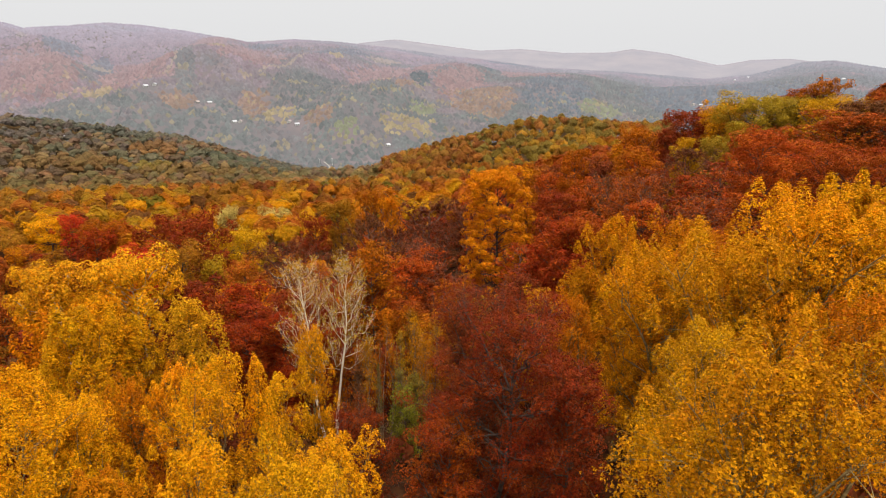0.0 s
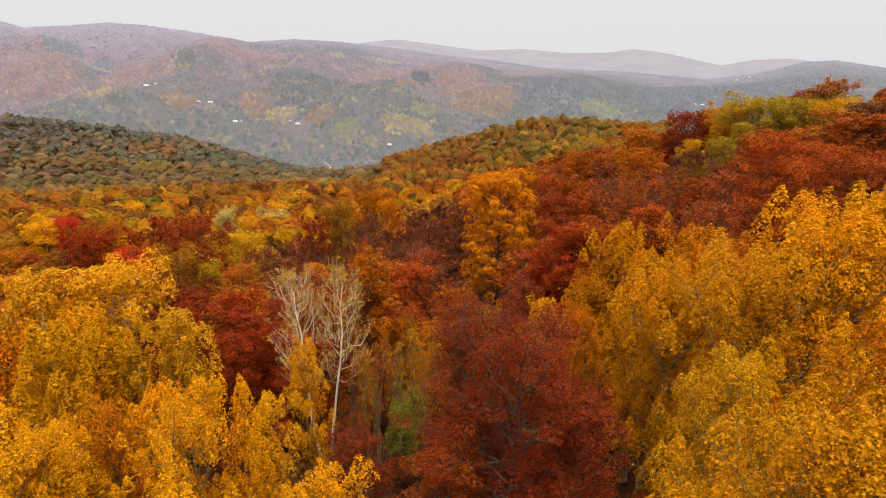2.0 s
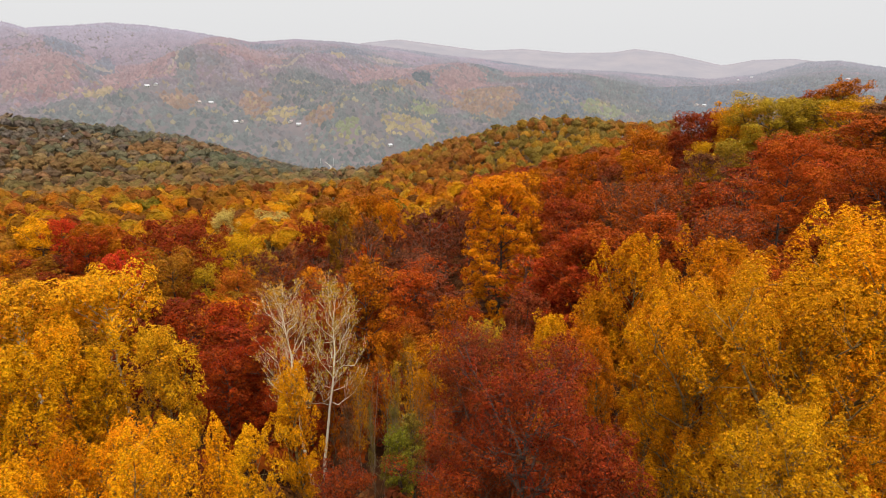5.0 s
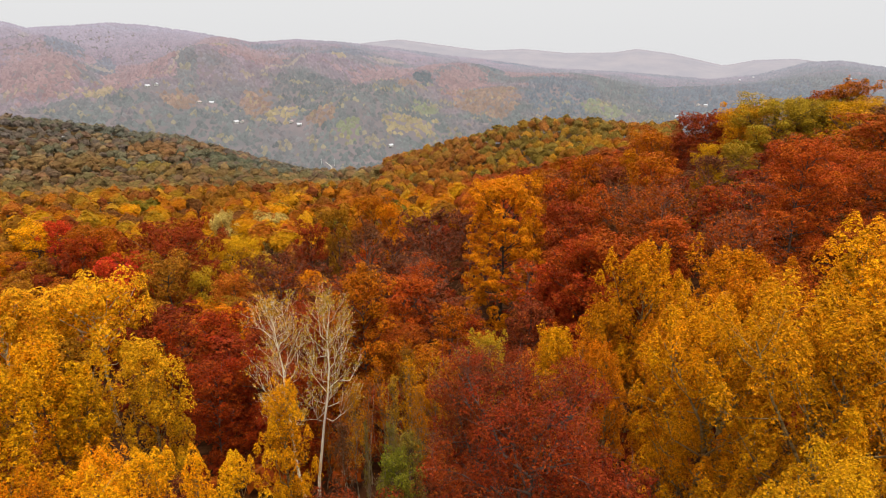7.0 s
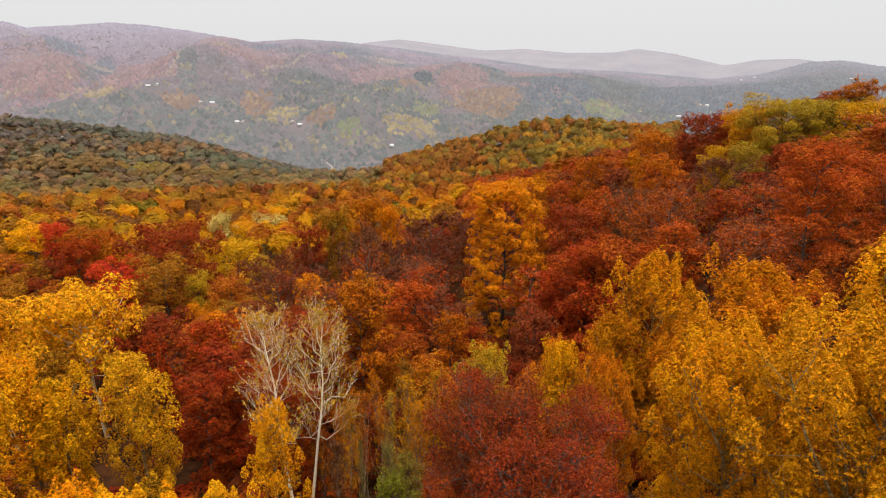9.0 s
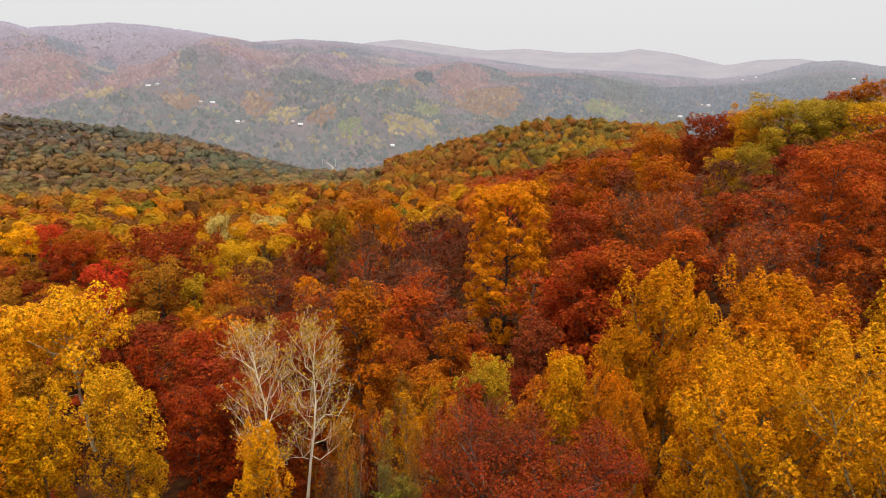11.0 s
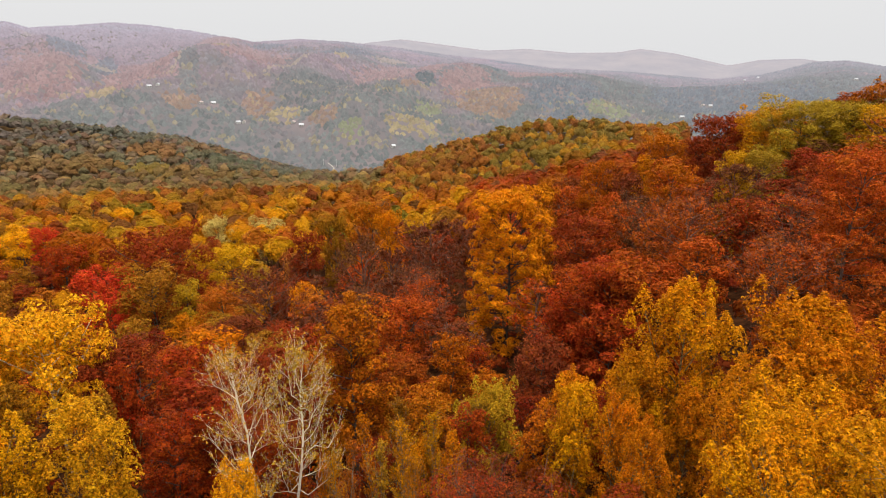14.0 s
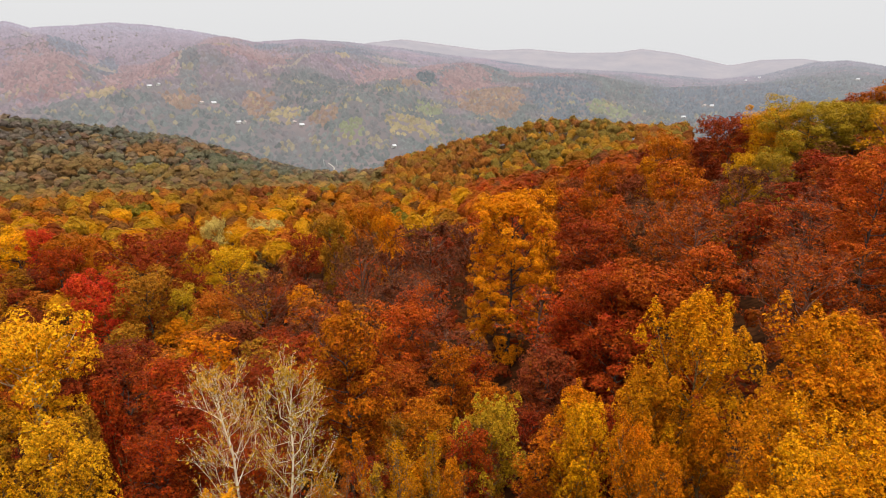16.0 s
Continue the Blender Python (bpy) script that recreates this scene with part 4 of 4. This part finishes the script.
# stands of one colour on the range: bearing, distance, half width in degrees, half depth in metres, slant, colour
STANDS = [
    (-33.5, 1441, 3.0, 210, 0, PINK), (-26.3, 1448, 3.4, 170, 30, PINK), (-17.1, 1600, 3.6, 170, 25, PINK), (-5.0, 1567, 4.2, 200, 25, PINK),
    (-20.5, 1750, 2.0, 120, 40, PINK), (1.5, 1500, 2.6, 160, 20, PINK), (8.5, 1760, 3.0, 160, 0, PINK), (-27.0, 1900, 5.0, 200, 0, MAUVE),
    (-22.2, 1080, 5.2, 100, 0, GREY), (-11.7, 1325, 5.2, 130, 20, GREY * 0.85), (-5.5, 1180, 4.5, 90, 0, GREY), (-30.5, 1170, 4.0, 60, 0, GREY),
    (-16.1, 1855, 1.6, 34, 34, BLUE), (-10.4, 1760, 3.4, 80, 34, BLUE), (-9.0, 2040, 3.6, 55, 20, GREY), (-31.3, 1685, 1.4, 66, 0, BLUE),
    (-29.0, 1560, 0.8, 130, 40, BLUE), (-22.8, 1330, 0.9, 120, 60, GREY), (10.7, 1363, 3.4, 162, 0, BLUE), (17.6, 1643, 3.4, 260, 0, GREY),
    (25.0, 1500, 7.0, 240, 0, BLUE), (4.2, 1765, 1.2, 70, 0, PINE), (6.0, 2225, 2.2, 28, 0, PINE), (-2.2, 1375, 1.2, 46, 10, PINE),
    (-5.4, 1863, 1.5, 40, 20, STRAW), (-22.6, 1450, 2.0, 16, 70, STRAW), (-14.6, 1480, 2.4, 14, 60, STRAW), (-5.5, 1390, 3.2, 13, 28, STRAW),
    (-29.5, 1530, 1.0, 22, 0, STRAW), (-34.0, 1900, 0.5, 90, 0, STRAW), (-20.0, 1560, 1.6, 26, 50, LEMON), (-15.1, 1163, 1.4, 40, 0, LEMON),
    (-9.3, 1069, 1.2, 26, 10, LIME), (-3.5, 1103, 2.6, 34, 0, LEMON), (-23.5, 1184, 1.5, 36, 0, RUST), (-17.3, 1220, 1.6, 50, 0, RUST),
    (3.7, 1289, 2.9, 110, 0, RUST), (-9.8, 1690, 0.6, 36, 0, LEMON), (-3.6, 1330, 1.0, 24, 20, RUST), (14.5, 1290, 2.0, 40, 0, LIME),
    (-11.8, 1120, 1.4, 26, 0, RUST), (-2.0, 1210, 1.2, 40, 0, LIME), (-29.5, 1240, 1.2, 26, 0, LEMON),
]


def range_tints(rng, x, y):
    """Colours of the far range with haze painted in: mauve beech woods, grey-green pine and scrub, straw clearings."""
    n = len(x)
    r, b = np.hypot(x, y), np.degrees(np.arctan2(x, y))
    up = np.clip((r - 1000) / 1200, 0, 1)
    rag = 0.40 * waves(x, y, 45, 47) + 0.25 * waves(x, y, 120, 48)
    p = waves(b * 16 + r * 0.35, r * 0.8, 200, 41) + 0.5 * waves(x, y, 110, 42)
    red = (np.clip(0.40 + 0.65 * p + 0.7 * (up - 0.3) - 0.02 * (b + 6), 0, 1) * np.clip(up / 0.2, 0.1, 1))[:, None]
    t = GREY * (1 - red) + MAUVE * red
    t = np.where(((p > 0.9) & (up > 0.2))[:, None], t * 0.4 + PINK * 0.6, t)
    for sb, sr, wb, wr, slant, colour in STANDS:
        lean = (r - sr) - slant * (b - sb)
        inside = ((b - sb) / wb) ** 2 + (lean / wr) ** 2 + rag < 1
        t = np.where(inside[:, None], t * 0.18 + colour * 0.82, t)
    odd = rng.uniform(0, 1, n)
    t = np.where((odd < 0.10)[:, None], t * 0.75 + PINK * 0.25, np.where((odd > 0.92)[:, None], t * 0.75 + GREY * 0.25, t))
    low = (up < 0.30) & (waves(x, y, 60, 46) > 0.5) & (rng.uniform(0, 1, n) < 0.5)
    t = np.where(low[:, None], t * 0.5 + LEMON * 0.5, t)
    t = t * rng.uniform(0.88, 1.12, (n, 1)) * (1 + 0.10 * waves(x, y, 70, 52)[:, None])
    # painted haze: tints go over to pale blue-grey with distance
    haze_share = (0.11 + 0.36 * up * up + 0.10 * up * (b < -18))[:, None]
    return t * 0.95 * (1 - haze_share) + np.array([0.262, 0.262, 0.325]) * haze_share


# houses on the far slopes: bearing, distance, turn, pale metal roof or tiled
HOUSES = [(-26.0, 1222, 20, 1), (-25.3, 1230, 70, 1), (-21.1, 1206, 15, 1), (-22.1, 1190, 50, 0), (-19.2, 1122, 30, 1), (-18.7, 1126, 80, 0),
          (-13.7, 1104, 10, 1), (-14.4, 1118, 60, 0), (-32.2, 594, 35, 1), (-5.3, 1045, 40, 1), (23.1, 1514, 20, 1), (22.5, 1510, 65, 0),
          (26.5, 2184, 10, 1), (25.5, 2128, 50, 1), (33.2, 1786, 25, 1), (20.9, 1302, 15, 1)]


def clear_of_houses(x, y):
    ok = clear_of_track(x, y)
    for b, r, turn, sort in HOUSES:
        hx, hy = r * math.sin(radians(b)), r * math.cos(radians(b))
        away = np.hypot(x, y) - r
        side = np.abs((x * math.cos(radians(b)) - y * math.sin(radians(b))))
        ok &= ~((side < 8) & (away > -26) & (away < 8))
    return ok


x, y, z = scatter(rng, 60000, 940, 2290, 39)
free = clear_of_houses(x, y)
x, y, z = x[free], y[free], z[free]
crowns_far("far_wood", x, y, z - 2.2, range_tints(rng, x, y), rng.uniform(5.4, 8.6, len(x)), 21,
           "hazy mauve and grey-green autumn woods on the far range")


def house(x, y, turn, metal):
    """A small gabled house on the far slope."""
    z = float(land(x, y)) - 0.8
    home = new("house", None)
    home.matrix_world = pose(x, y, z, 0, 0, turn)
    w, d, h, ridge = 7.5, 5.5, 3.2, 5.2
    bm = bmesh.new()
    pts = [(sx * w / 2, sy * d / 2, k) for k in (0, h) for sx, sy in ((-1, -1), (1, -1), (1, 1), (-1, 1))] + [(-w / 2, 0, ridge - 0.25), (w / 2, 0, ridge - 0.25)]
    v = [bm.verts.new(p) for p in pts]
    for f in ((0, 1, 5, 4), (1, 2, 6, 9, 5), (2, 3, 7, 6), (3, 0, 4, 8, 7)):
        bm.faces.new([v[i] for i in f])
    part("wall", bm, PLASTER, home, "pale plastered wall")
    bm = bmesh.new()
    for sy in (-1, 1):
        low, top = (sy * (d / 2 + 0.6), h - 0.5), (0.0, ridge)
        q = [bm.verts.new((sx * (w / 2 + 0.5), yy, zz + lift)) for lift in (0, 0.22) for sx, (yy, zz) in ((-1, low), (1, low), (1, top), (-1, top))]
        for f in ((0, 1, 2, 3), (4, 7, 6, 5), (0, 4, 5, 1), (1, 5, 6, 2), (2, 6, 7, 3), (3, 7, 4, 0)):
            bm.faces.new([q[i] for i in f])
    part("roof", bm, METAL_ROOF if metal else ROOF, home, "pale sheet-metal roof" if metal else "weathered tiled roof")
    for wx in (-2.0, 2.0):
        for sy in (-1, 1):
            bm = bmesh.new()
            bmesh.ops.create_cube(bm, size=1.0, matrix=Matrix.LocRotScale((wx, sy * (d / 2 + 0.02), 1.9), None, (1.0, 0.08, 1.2)))
            part("window", bm, DARK_GLASS, home, "dark window")
    return tagged(home, "small pale house with a gabled roof among trees on the hillside", "house", group="houses on the far slopes")


def part(name, bm, material, parent, label=""):
    me = bpy.data.meshes.new(name)
    bmesh.ops.recalc_face_normals(bm, faces=bm.faces)
    bm.to_mesh(me)
    bm.free()
    me.materials.append(material)
    ob = new(name, me)
    ob.parent = parent
    return tagged(ob, label)


for b, r, turn, metal in HOUSES:
    house(r * math.sin(radians(b)), r * math.cos(radians(b)), turn - b, metal)

# the winding dirt track and the poles in the valley
tr = np.linspace(TRACK_LINE[0][1], TRACK_LINE[-1][1], 24)
tb = np.radians(np.interp(tr, [p[1] for p in TRACK_LINE], [p[0] for p in TRACK_LINE]))
cx, cy = tr * np.sin(tb), tr * np.cos(tb)
edge = np.concatenate([np.stack([cx + k, cy, land(cx + k, cy) + 0.6], 1) for k in (-1.1, 1.1)])
strip = np.array([(i, i + 1, 25 + i, 24 + i) for i in range(23)])
track_mesh = mesh_from("dirt_track", edge, strip, True)
track_mesh.materials.append(TRACK)
tagged(new("dirt_track", track_mesh), "pale winding dirt track through the valley scrub", "track", kind="structure")
for b, r in POLES:
    x0, y0 = r * math.sin(radians(b)), r * math.cos(radians(b))
    pole = new("utility_pole", None)
    pole.location = (x0, y0, float(land(x0, y0)) - 0.5)
    shaft = tubes(np.array([[(0, 0, 0), (0, 0, 6), (0, 0, 12.5)]], float), np.array([[0.32, 0.26, 0.2]]), 8)
    me = mesh_from("shaft", *shaft, True)
    me.materials.append(PLASTER)
    new("shaft", me).parent = pole
    bm = bmesh.new()
    bmesh.ops.create_cube(bm, size=1.0, matrix=Matrix.LocRotScale((0, 0, 11.8), None, (2.4, 0.2, 0.25)))
    part("crossarm", bm, PLASTER, pole)
    tagged(pole, "pale concrete utility pole standing in the valley scrub", "pole", group="poles in the valley")
